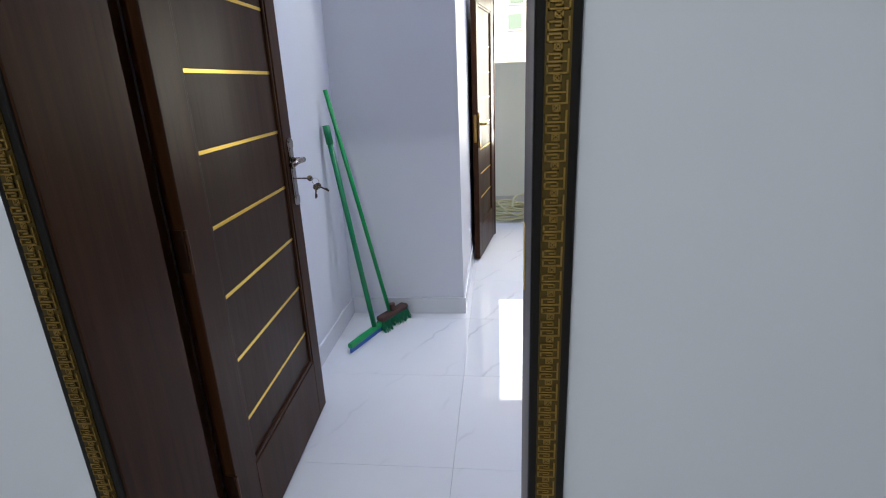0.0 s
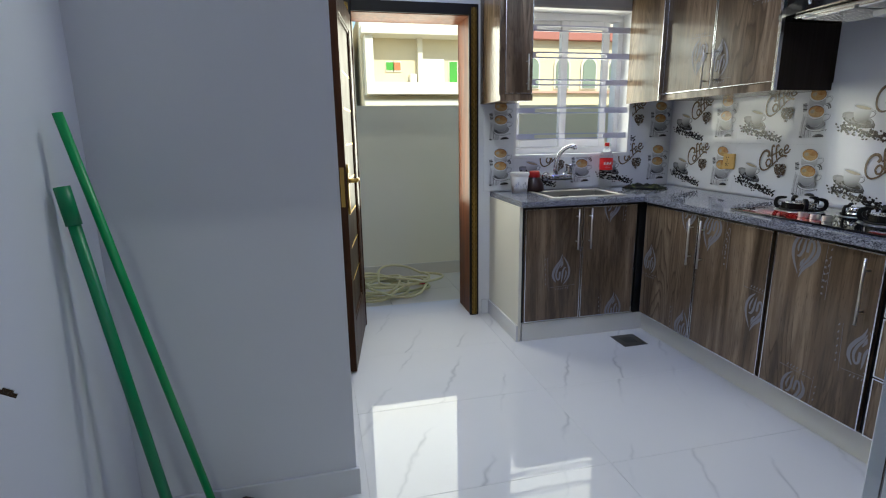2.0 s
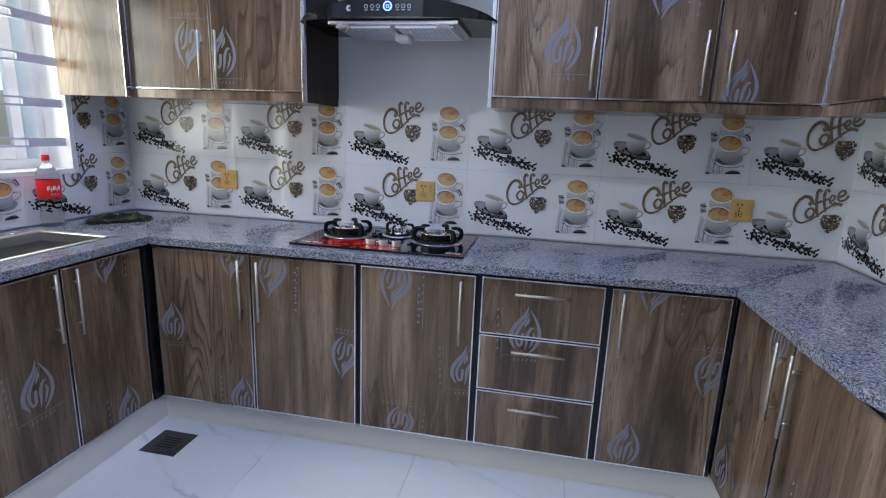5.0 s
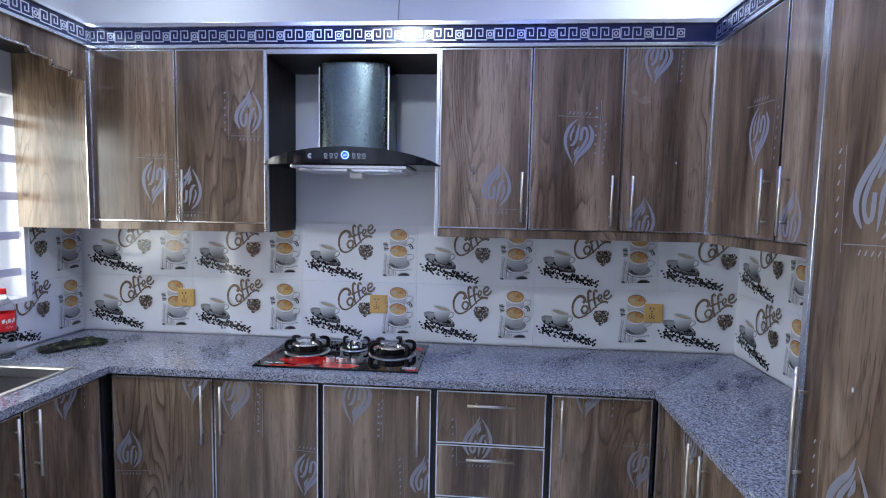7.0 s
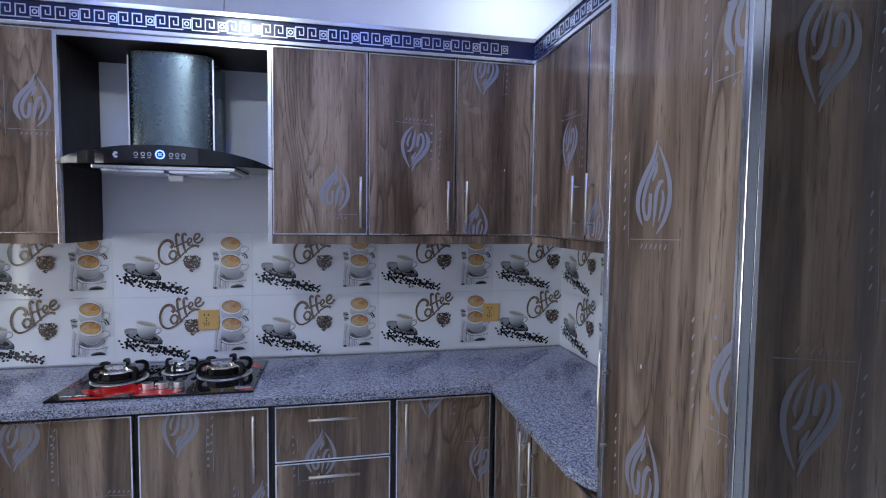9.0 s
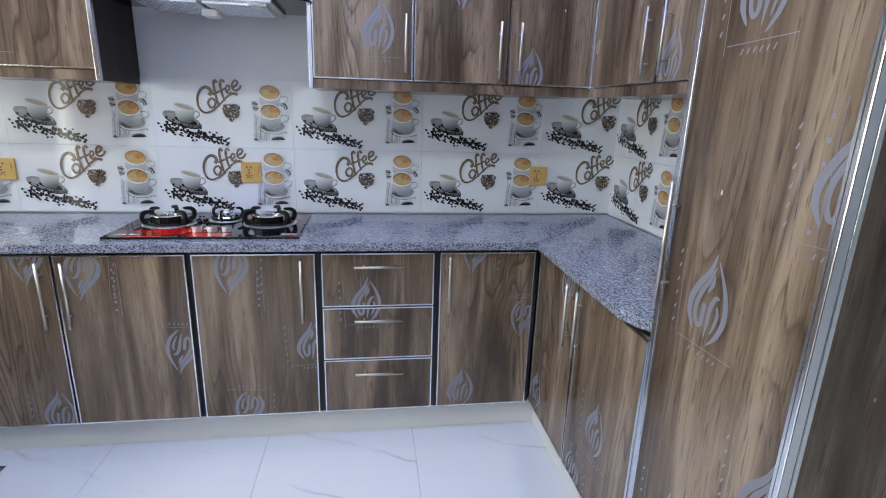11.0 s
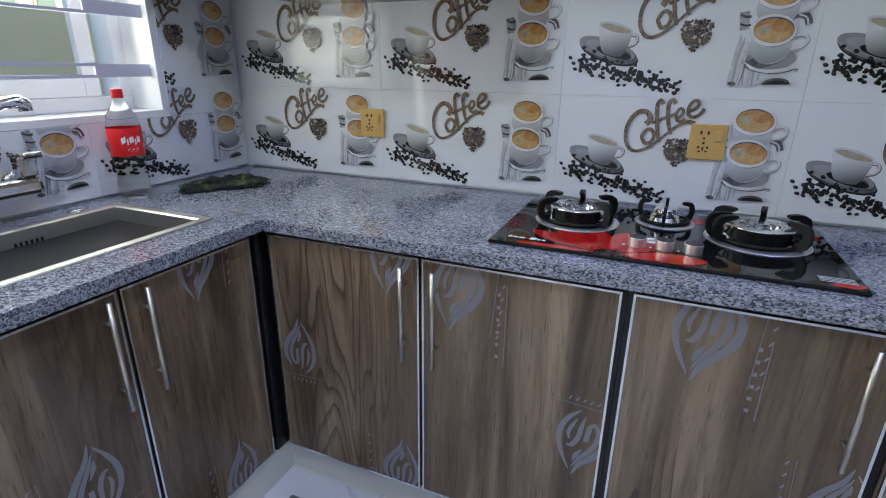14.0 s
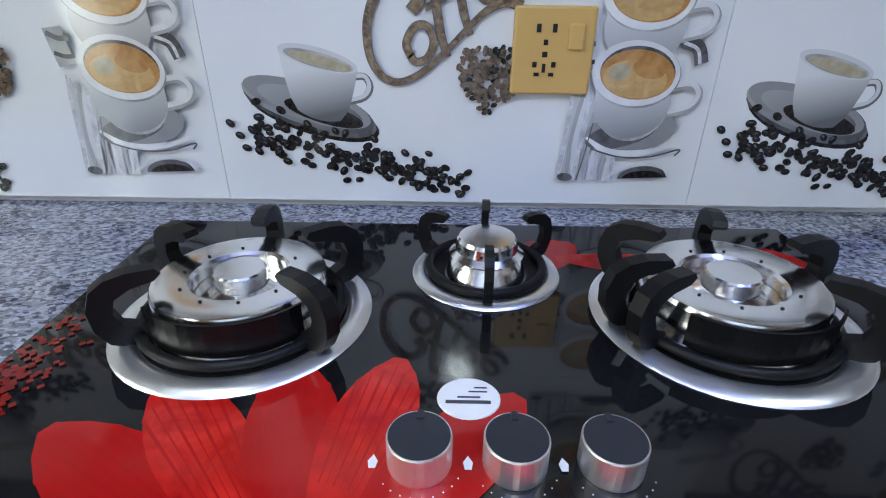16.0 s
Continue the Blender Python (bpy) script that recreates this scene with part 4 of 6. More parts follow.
for x0, x1 in ((-0.235, -0.01), (0.01, 0.235)):
    bm = bmesh.new()
    add_box(bm, (x0, -0.40, 0.004), (x1, -0.12, 0.0115))
    for k in range(12):
        for j in range(9):
            x, y = x0 + 0.015 + k * (x1 - x0 - 0.03) / 11, -0.385 + j * 0.031
            add_box(bm, (x - 0.003, y - 0.009, 0.002), (x + 0.003, y + 0.009, 0.0042))
    part("filter", bm, M_ALU, hood, "slotted aluminium grease filter")
bm = bmesh.new()
add_box(bm, (-0.03, -0.28, -0.022), (0.03, -0.2, 0.0035), 0.006)
part("oil_cup", bm, M_WHITE, hood, "small pale oil cup")
for x in (-0.2, 0.2):
    bm = bmesh.new()
    add_lathe(bm, [(0, 0), (0.025, 0), (0.025, 0.004), (0, 0.004)], 18, pose(x, -0.41, 0.006))
    part("lamp_lens", bm, M_WHITE, hood)

# ---- hob ----
M_HOBGLASS = material("hob_black_glass", (0.008, 0.008, 0.009), 0.05)
M_RED = material("petal_red", (0.62, 0.012, 0.012), 0.09)
rn = Nodes(M_RED)
rn.colour(rn.ramp(rn.noise(rn.coords((1, 1, 1), source="Position"), 26, 4, 0.6, 1.0), [(0.3, (0.34, 0.006, 0.006)), (0.7, (0.62, 0.022, 0.015))]))
M_DEEPRED = material("petal_deep_red", (0.38, 0.008, 0.008), 0.07)
M_VEIN = material("petal_vein", (0.36, 0.008, 0.008), 0.08)
M_DARKRED = material("petal_dark", (0.12, 0.01, 0.01), 0.12)
M_IRON = material("cast_iron", (0.006, 0.006, 0.006), 0.42, spec=0.25)
M_BURNER = brushed_metal("burner_steel", (0.90, 0.90, 0.90), 0.17)
M_DISH = brushed_metal("dish_steel", (0.92, 0.92, 0.92), 0.32)
M_SHIELD = material("wind_shield_black", (0.006, 0.006, 0.006), 0.25, spec=0.2)
M_KNOB = brushed_metal("knob_steel", (0.88, 0.86, 0.84), 0.42)
M_KNOBTOP = material("knob_top", (0.02, 0.022, 0.03), 0.35)
HX0, HX1, HY0, HY1 = 1.815, 2.255, 2.785, 3.515
hob = thing("hob", pose(HX0, HY1, 0.88, 0, 0, E_FACE), "black glass gas hob with red petal print on the worktop", "hob")
HW, HD = HY1 - HY0, HX1 - HX0
glass = part("glass_top", box((0, 0, 0.001), (HW, HD, 0.0095), 0.002), M_HOBGLASS, hob)


def hob_xy(x, y):
    return (HY1 - y, x - HX0)


def flat(bm, pts, mat=0, z=0.0099):
    bm.faces.new([bm.verts.new((x, y, z)) for x, y in pts]).material_index = mat


# printed petals round a centre at the front edge
fx, fy = 0.264, 0.012


def petal(bm, cx, cy, angle, r0, r1, w, z, mat=0):
    pts = []
    for k in range(11):
        t = k / 10
        pts.append((r0 + (r1 - r0) * t, w * math.sin(math.pi * min(1, t * 0.92 + 0.06)) ** 0.7 * (0.75 + 0.5 * t)))
    loop = [(a, b) for a, b in pts] + [(a, -b) for a, b in pts[::-1]]
    c, s = math.cos(angle), math.sin(angle)

    def on_glass(a, b):
        return (min(max(cx + c * a - s * b, 0.004), HW - 0.004), min(max(cy + s * a + c * b, 0.003), HD - 0.004))

    flat(bm, [on_glass(a, b) for a, b in loop], mat, z)
    # darker veins along the petal
    for k in range(-3, 4):
        a0, a1 = r0 + (r1 - r0) * 0.22, r0 + (r1 - r0) * (0.93 - 0.05 * abs(k))
        b0, b1 = k * w * 0.16, k * w * 0.27
        t = 0.0007 + 0.0006 * (k % 2)
        quad = [on_glass(a0, b0 - t * 0.4), on_glass(a1, b1 - t), on_glass(a1 + 0.004, b1), on_glass(a1, b1 + t), on_glass(a0, b0 + t * 0.4)]
        if cy + s * a1 > 0.02 and r1 - r0 > 0.1:
            flat(bm, quad, 1, z + 0.00004)


PETALS = [(fx, fy, 180, 0.03, 0.20, 0.016), (fx, fy, 151, 0.03, 0.21, 0.036), (fx, fy, 131, 0.03, 0.20, 0.034), (fx, fy, 104, 0.03, 0.175, 0.036), (fx, fy, 78, 0.03, 0.18, 0.034),
          (fx, fy, 48, 0.03, 0.185, 0.036), (fx, fy, 9, 0.03, 0.20, 0.040), (0.36, 0.31, 35, 0.02, 0.14, 0.038), (0.42, 0.36, -8, 0.03, 0.18, 0.026), (HW - 0.02, 0.3, 110, 0.01, 0.09, 0.024), (HW - 0.06, 0.014, 12, 0.0, 0.06, 0.018)]
for i, (cx, cy, deg, r0, r1, w) in enumerate(PETALS):
    bm = bmesh.new()
    petal(bm, cx, cy, radians(deg), r0, r1, w * 0.84, 0.0097 + 0.0001 * (i % 7))
    part("petal_print", bm, [M_DEEPRED if i % 2 else M_RED, M_VEIN], glass, "red flower petal printed under the glass")
bm = bmesh.new()
rnd = random.Random(4)
for k in range(70):
    a, r = rnd.uniform(0, math.pi), 0.05 * rnd.random() ** 0.5
    x, y = fx + 1.1 * r * math.cos(a), 0.006 + 0.9 * r * math.sin(a)
    flat(bm, [(x + 0.003 * math.cos(q), y + 0.003 * math.sin(q)) for q in (0, 1.6, 3.1, 4.7)], 0, 0.0106 + 0.00001 * k)
part("stamen_print", bm, M_DARKRED, glass, "dark red speckled flower centre")
bm = bmesh.new()
for k in range(150):
    x, y = max(0.006, 0.022 + rnd.gauss(0, 0.011)), 0.165 + rnd.gauss(0, 0.030)
    flat(bm, [(x + 0.003 * math.cos(q), y + 0.003 * math.sin(q)) for q in (0, 1.6, 3.1, 4.7)], 0, 0.0097 + 0.00001 * k)
part("stamen_print", bm, material("stamen_red", (0.20, 0.012, 0.009), 0.15), glass, "dark red speckled flower centre")
# maker's mark as plain slanted bars
x = 0.036
for w, h, mat in ((0.006, 0.015, M_WHITE), (0.003, 0.015, M_WHITE), (0.008, 0.010, M_WHITE), (0.013, 0.010, M_WHITE), (0.006, 0.008, M_RED), (0.015, 0.015, M_WHITE), (0.008, 0.010, M_WHITE), (0.008, 0.010, M_WHITE)):
    bm = bmesh.new()
    flat(bm, [(x, 0.034), (x + w, 0.034), (x + w + h * 0.3, 0.034 + h), (x + h * 0.3, 0.034 + h)], 0, 0.0112)
    part("mark_bar", bm, mat, glass, "plain slanted bar of the maker's mark")
    x += w + 0.003
bm = bmesh.new()
for k in range(4):
    flat(bm, [(0.655, 0.05 - 0.008 * k), (0.715, 0.05 - 0.008 * k), (0.715, 0.054 - 0.008 * k), (0.655, 0.054 - 0.008 * k)], 0, 0.0108)
part("notice", bm, M_ICON, glass, "small pale notice lines on the glass")


def burner(x, y, r, arms, big, name_label):
    """A burner with its steel dish, cap, iron ring and pan fingers."""
    bx, by = hob_xy(x, y)
    o = pose(bx, by, 0.0095)
    bm = bmesh.new()
    add_lathe(bm, [(r * 0.79, 0.0008), (r * 0.83, 0.0042), (r * 0.86, 0.0046), (r * 0.98, 0.0026), (r, 0.0005)], 56, o)
    dish = part("burner_dish", bm, M_DISH, hob, name_label, smooth=True)
    bm = bmesh.new()
    add_lathe(bm, [(0, 0.0008), (r * 0.6, 0.0008), (r * 0.80, 0.0015)], 40, o)
    part("dish_well", bm, M_IRON, dish, "black burner well")
    bm = bmesh.new()
    q = 0.62 if big else 0.5
    add_lathe(bm, [(0, 0.002), (r * (q + 0.08), 0.002), (r * q, 0.012), (r * q * 0.94, 0.016)] + ([(r * 0.3, 0.03), (r * 0.26, 0.031)] if not big else []), 40, o)
    if big:
        add_lathe(bm, [(r * 0.36, 0.024), (r * 0.36, 0.0365), (r * 0.385, 0.039), (r * 0.60, 0.0405), (r * 0.64, 0.0395), (r * 0.655, 0.036), (r * 0.655, 0.018)], 48, o)
        add_lathe(bm, [(0, 0.0445), (r * 0.185, 0.0445), (r * 0.2, 0.043), (r * 0.2, 0.030), (r * 0.26, 0.027), (r * 0.355, 0.0265)], 32, o)
    else:
        add_lathe(bm, [(r * 0.3, 0.02), (r * 0.50, 0.022), (r * 0.42, 0.027), (r * 0.40, 0.036), (r * 0.37, 0.0395), (0, 0.04)], 40, o)
    cap = part("burner_cap", bm, M_BURNER, dish, "polished steel burner cap", smooth=True)
    cap.data.set_sharp_from_angle(angle=0.35)
    for k in range(10 if big else 14):
        bm = bmesh.new()
        a = 2 * math.pi * k / (10 if big else 14)
        if big:
            add_lathe(bm, [(0, 0.0407), (0.0015, 0.0407), (0.0015, 0.039)], 6, o @ pose(0.44 * r * math.cos(a), 0.44 * r * math.sin(a), -0.0004))
        else:
            add_rod(bm, o @ Vector((0.40 * r * math.cos(a), 0.40 * r * math.sin(a), 0.031)), o @ Vector((0.425 * r * math.cos(a), 0.425 * r * math.sin(a), 0.031)), 0.0014, n=6)
        part("flame_port", bm, M_IRON, dish, "small dark flame port")
    bm = bmesh.new()
    add_tube(bm, [o @ Vector((r * 0.765 * math.cos(2 * math.pi * k / 40), r * 0.765 * math.sin(2 * math.pi * k / 40), 0.0085)) for k in range(40)], 0.0045, 8, closed=True)
    part("pan_ring", bm, M_IRON, dish, "black cast-iron ring", smooth=True)
    for deg in arms:
        bm = bmesh.new()
        # thick upright finger with a foot, bowed out and hooked towards the middle
        prof = [(0.70, 0.004), (0.84, 0.002), (0.95, 0.007), (1.02, 0.019), (1.03, 0.033), (0.98, 0.045), (0.88, 0.051), (0.74, 0.053), (0.56, 0.052), (0.53, 0.048), (0.58, 0.044), (0.74, 0.042), (0.85, 0.037), (0.88, 0.028), (0.84, 0.018), (0.74, 0.014)]
        t = bmesh.new()
        add_prism(t, [(u * r if big else 0.1 * r + u * r * 0.92, v * (1.22 if big else 1.0)) for u, v in prof], 0.013 if big else 0.008)
        bmesh.ops.bevel(t, geom=[e for e in t.edges if e.calc_face_angle(0) > 1.2], offset=0.0022, segments=2, affect="EDGES")
        join(bm, t, 0, o @ pose(0, 0, 0, 0, 0, deg) @ Matrix.Translation((0, -0.0065 if big else -0.004, 0)))
        part("pan_finger", bm, M_IRON, dish, "hooked black cast-iron finger")
    if big:
        bm = bmesh.new()
        n = 14
        rings = []
        for k in range(n):
            a = radians(-136 + 100 * k / (n - 1))
            rings.append([bm.verts.new(o @ Vector((rr * r * math.cos(a), rr * r * math.sin(a), z))) for rr, z in ((0.70, 0.012), (0.70, 0.040), (0.72, 0.040), (0.72, 0.012))])
        for p, q in zip(rings, rings[1:]):
            for k in range(4):
                bm.faces.new((p[k], q[k], q[(k + 1) % 4], p[(k + 1) % 4]))
        bm.faces.new(rings[0])
        bm.faces.new(rings[-1])
        bmesh.ops.recalc_face_normals(bm, faces=bm.faces)
        part("wind_shield", bm, M_SHIELD, dish, "curved black wind shield")
    return dish


burner(2.062, 3.352, 0.107, (-148, -35, 35, 92, 150), True, "steel ring of the large burner")
burner(2.141, 3.141, 0.073, (-92, 28, 88, 152), False, "steel ring of the small burner")
burner(2.068, 2.94, 0.112, (-38, -150, 20, 78, 142, 190), True, "steel ring of the large burner")
for y in (3.194, 3.137, 3.08):
    kx, ky = hob_xy(1.908, y)
    o = pose(kx, ky, 0.0098)
    bm = bmesh.new()
    add_lathe(bm, [(0.019, 0), (0.0195, 0.002), (0.0195, 0.0215), (0.019, 0.0224), (0.0184, 0.0224)], 32, o)
    k = part("knob", bm, M_KNOB, hob, "brushed steel gas knob", smooth=False)
    bm = bmesh.new()
    add_lathe(bm, [(0, 0.0226), (0.0182, 0.0226), (0.0186, 0.0222)], 32, o)
    add_box(bm, (kx - 0.002, ky + 0.012, 0.0322), (kx + 0.002, ky + 0.019, 0.0335))
    part("knob_top", bm, M_KNOBTOP, k, "dark blue-black knob face")
    bm = bmesh.new()
    for j in range(9):
        a = radians(220 + 14 * j)
        cx, cy = kx + 0.026 * math.cos(a), ky + 0.026 * math.sin(a)
        flat(bm, [(cx - 0.0004, cy - 0.0004), (cx + 0.0004, cy - 0.0004), (cx + 0.0004, cy + 0.0004), (cx - 0.0004, cy + 0.0004)], 0, 0.0109)
    flat(bm, [(kx - 0.03, ky - 0.006), (kx - 0.026, ky - 0.006), (kx - 0.025, ky - 0.001), (kx - 0.028, ky + 0.004), (kx - 0.031, ky - 0.001)], 0, 0.0109)
    part("flame_mark", bm, M_WHITE, glass, "white flame mark and dots")
# paper tag behind the knobs
tag = thing("paper_tag", pose(1.961, 3.163, 0.8902, 0, 0, E_FACE), "white oval paper tag with unreadable lettering", "tag")
bm = bmesh.new()
add_lathe(bm, [(0, 0.0012), (0.0215, 0.0012), (0.022, 0.0006), (0.022, 0.0)], 28)
bmesh.ops.scale(bm, vec=(1, 0.9, 1), verts=bm.verts)
part("card", bm, M_WHITE, tag)
bm = bmesh.new()
for x0, x1, y0, h in ((-0.016, 0.015, -0.006, 0.003), (-0.008, 0.008, -0.0005, 0.0014), (0.0, 0.013, 0.005, 0.0012), (0.004, 0.013, 0.009, 0.0012)):
    add_box(bm, (x0, y0, 0.0012), (x1, y0 + h, 0.0015))
part("lettering", bm, material("tag_ink", (0.05, 0.05, 0.06), 0.5), tag)

# ---- sink, tap and things on the worktop ----
sink = thing("sink", pose(1.441, 4.4235, 0.88), "stainless steel sink bowl sunk in the granite worktop", "sink")
bm = bmesh.new()
x0, x1, y0, y1 = -0.255, 0.255, -0.187, 0.187
prof = [(0.0, 0.001), (0.003, 0.004), (0.024, 0.004), (0.03, 0.0), (0.032, -0.16), (0.045, -0.18)]
rings = [[bm.verts.new(p) for p in ((x0 + d, y0 + d, z), (x1 - d, y0 + d, z), (x1 - d, y1 - d, z), (x0 + d, y1 - d, z))] for d, z in prof]
for p, q in zip(rings, rings[1:]):
    for k in range(4):
        bm.faces.new((p[k], p[(k + 1) % 4], q[(k + 1) % 4], q[k]))
bm.faces.new(rings[-1])
bmesh.ops.recalc_face_normals(bm, faces=bm.faces)
part("bowl", bm, brushed_metal("sink_steel", (0.60, 0.59, 0.56), 0.42), sink)
bm = bmesh.new()
add_lathe(bm, [(0, -0.176), (0.035, -0.176), (0.045, -0.1785)], 24, pose(0.0, 0.0, 0))
part("waste", bm, M_CHROME, sink)
bm = bmesh.new()
for k in range(6):
    add_box(bm, (-0.04 + 0.012 * k, 0.1535, -0.05), (-0.035 + 0.012 * k, 0.1562, -0.028))
part("overflow", bm, M_BLACK, sink, "slotted overflow")
for x, y in ((1.29, 4.637), (1.60, 4.645)):
    cap = thing("hole_cover", pose(x, y, 0.88), "flat round chrome hole cover behind the sink", "cover", "hole covers")
    bm = bmesh.new()
    add_lathe(bm, [(0, 0.006), (0.014, 0.006), (0.024, 0.003), (0.025, 0)], 24)
    part("disc", bm, M_CHROME, cap, smooth=True)
tap = thing("mixer_tap", pose(1.43, NY - 0.008, 0.97), "chrome wall-mounted mixer tap with a swan neck", "tap")
for s in (-0.075, 0.075):
    bm = bmesh.new()
    add_lathe(bm, [(0, 0.014), (0.02, 0.014), (0.034, 0.004), (0.034, 0)], 24, pose(s, 0, 0, 90))
    add_rod(bm, (s, -0.01, 0), (s, -0.05, -0.002), 0.014)
    part("wall_flange", bm, M_CHROME, tap, smooth=True)
bm = bmesh.new()
add_box(bm, (-0.085, -0.092, -0.022), (0.095, -0.046, 0.02), 0.012)
part("tap_body", bm, M_CHROME, tap)
bm = bmesh.new()
add_box(bm, (0.05, -0.09, 0.02), (0.09, -0.048, 0.078), 0.008)
add_box(bm, (0.046, -0.12, 0.072), (0.094, -0.046, 0.088), 0.006)
part("lever", bm, M_CHROME, tap)
bm = bmesh.new()
add_tube(bm, [(-0.034, -0.068, 0.01), (-0.036, -0.07, 0.06), (-0.032, -0.078, 0.115), (-0.018, -0.09, 0.16), (0.004, -0.108, 0.19), (0.03, -0.128, 0.206), (0.054, -0.146, 0.21), (0.06, -0.15, 0.207), (0.061, -0.151, 0.188)], [0.019, 0.0175, 0.0155, 0.0145, 0.014, 0.014, 0.0155, 0.0155, 0.015], 16)
part("spout", bm, M_CHROME, tap, smooth=True)

bucket = thing("plastic_tub", pose(1.115, 4.60, 0.88), "white plastic tub with faint print beside the sink", "tub")
bm = bmesh.new()
add_lathe(bm, [(0, 0.002), (0.049, 0.0), (0.060, 0.12), (0.0585, 0.12), (0.0475, 0.004), (0, 0.004)], 32)
part("body", bm, M_WHITE, bucket, smooth=True)
bm = bmesh.new()
add_lathe(bm, [(0.0605, 0.114), (0.0645, 0.116), (0.0645, 0.132), (0.061, 0.135), (0, 0.135)], 32)
part("lid", bm, M_WHITE, bucket, smooth=False)
bm = bmesh.new()
for k in range(7):
    a = radians(-150 + 16 * k)
    z = 0.03 + 0.012 * (k % 3)
    r = 0.0503 + 0.011 * (z / 0.12)
    add_box(bm, (r * math.cos(a) - 0.004, r * math.sin(a) - 0.002, z), (r * math.cos(a) + 0.004, r * math.sin(a) + 0.001, z + 0.02))
part("faint_print", bm, material("faint_ink", (0.5, 0.5, 0.52), 0.5), bucket)
jug = thing("jug", pose(1.24, 4.645, 0.88), "squat dark plastic jug with a red top behind the tub", "jug")
bm = bmesh.new()
add_lathe(bm, [(0, 0.0), (0.066, 0.0), (0.070, 0.012), (0.064, 0.045), (0.044, 0.085), (0.036, 0.098), (0, 0.098)], 28)
part("body", bm, material("jug_dark", (0.022, 0.006, 0.006), 0.35), jug, smooth=True)
M_JUGRED = material("jug_red", (0.42, 0.012, 0.012), 0.35)
bm = bmesh.new()
add_lathe(bm, [(0.037, 0.094), (0.040, 0.098), (0.036, 0.13), (0.030, 0.138), (0, 0.138)], 28)
part("top", bm, M_JUGRED, jug, "red plastic top", smooth=True)

bottle = thing("drink_bottle", pose(1.775, 4.635, 0.88), "clear plastic drink bottle with a red label and cap", "bottle")
M_PET = material("clear_plastic", (0.93, 0.96, 0.95), 0.05)
M_PET.node_tree.nodes["Principled BSDF"].inputs["Transmission Weight"].default_value = 1.0
M_PET.node_tree.nodes["Principled BSDF"].inputs["IOR"].default_value = 1.08
bm = bmesh.new()
add_lathe(bm, [(0, 0.004), (0.034, 0.0), (0.042, 0.012), (0.043, 0.05), (0.038, 0.085), (0.044, 0.12), (0.0445, 0.215), (0.038, 0.245), (0.02, 0.275), (0.0135, 0.285), (0.0135, 0.3)], 28)
part("body", bm, M_PET, bottle, smooth=True)
M_LABEL = material("label_red", (0.75, 0.015, 0.02), 0.3)
bm = bmesh.new()
add_lathe(bm, [(0.0452, 0.13), (0.0455, 0.131), (0.0455, 0.208), (0.0452, 0.209)], 28)
lb = part("label", bm, M_LABEL, bottle, "red paper label", smooth=True)
bm = bmesh.new()
for a0, a1, z, h in ((-140, -70, 0.165, 0.02), (-125, -85, 0.145, 0.006), (-60, -35, 0.15, 0.012)):
    for k in range(8):
        a, b = radians(a0 + (a1 - a0) * k / 8), radians(a0 + (a1 - a0) * (k + (0.6 if k % 3 else 0.95)) / 8)
        zz = z + 0.004 * math.sin(k * 2.2)
        bm.faces.new([bm.verts.new((0.0459 * math.cos(q), 0.0459 * math.sin(q), w)) for q, w in ((a, zz), (b, zz + 0.003), (b, zz + h), (a, zz + h - 0.004))])
part("label_mark", bm, M_WHITE, lb, "white mark as plain shapes")
bm = bmesh.new()
add_lathe(bm, [(0.0155, 0.292), (0.0158, 0.294), (0.0158, 0.315), (0.014, 0.317), (0, 0.317)], 24)
part("cap", bm, M_LABEL, bottle, "red screw cap")

cloth = thing("cloth", pose(2.0, 4.50, 0.881, 0, 0, -38), "crumpled black and green cloth on the worktop", "cloth")
bm = bmesh.new()
n = 26
grid = [[None] * n for _ in range(n)]
for i in range(n):
    for j in range(n):
        u, v = i / (n - 1) * 2 - 1, j / (n - 1) * 2 - 1
        edge = 1 + 0.4 * noise.noise(Vector((u * 2, v * 2, 3)))
        x, y = 0.13 * u * edge + 0.03 * noise.noise(Vector((u * 3, v * 3, 9))), 0.062 * v * edge + 0.02 * noise.noise(Vector((u * 3, v * 3, 5)))
        fall = max(0, 1 - max(abs(u), abs(v)) ** 3)
        grid[i][j] = bm.verts.new((x, y, 0.003 + fall * (0.008 + 0.04 * abs(noise.noise(Vector((u * 2.6, v * 2.0, 1)))) + 0.03 * abs(noise.noise(Vector((u * 7, v * 5, 2)))))))
for i in range(n - 1):
    for j in range(n - 1):
        bm.faces.new((grid[i][j], grid[i + 1][j], grid[i + 1][j + 1], grid[i][j + 1]))
M_CLOTH = material("cloth_green", (0.02, 0.03, 0.015), 0.85)
cn = Nodes(M_CLOTH)
cn.colour(cn.ramp(cn.noise(cn.coords(), 28, 3, 0.6, 1.0), [(0.45, (0.005, 0.006, 0.006)), (0.58, (0.018, 0.028, 0.010)), (0.72, (0.11, 0.12, 0.035))]))
part("fabric", bm, M_CLOTH, cloth, smooth=True)

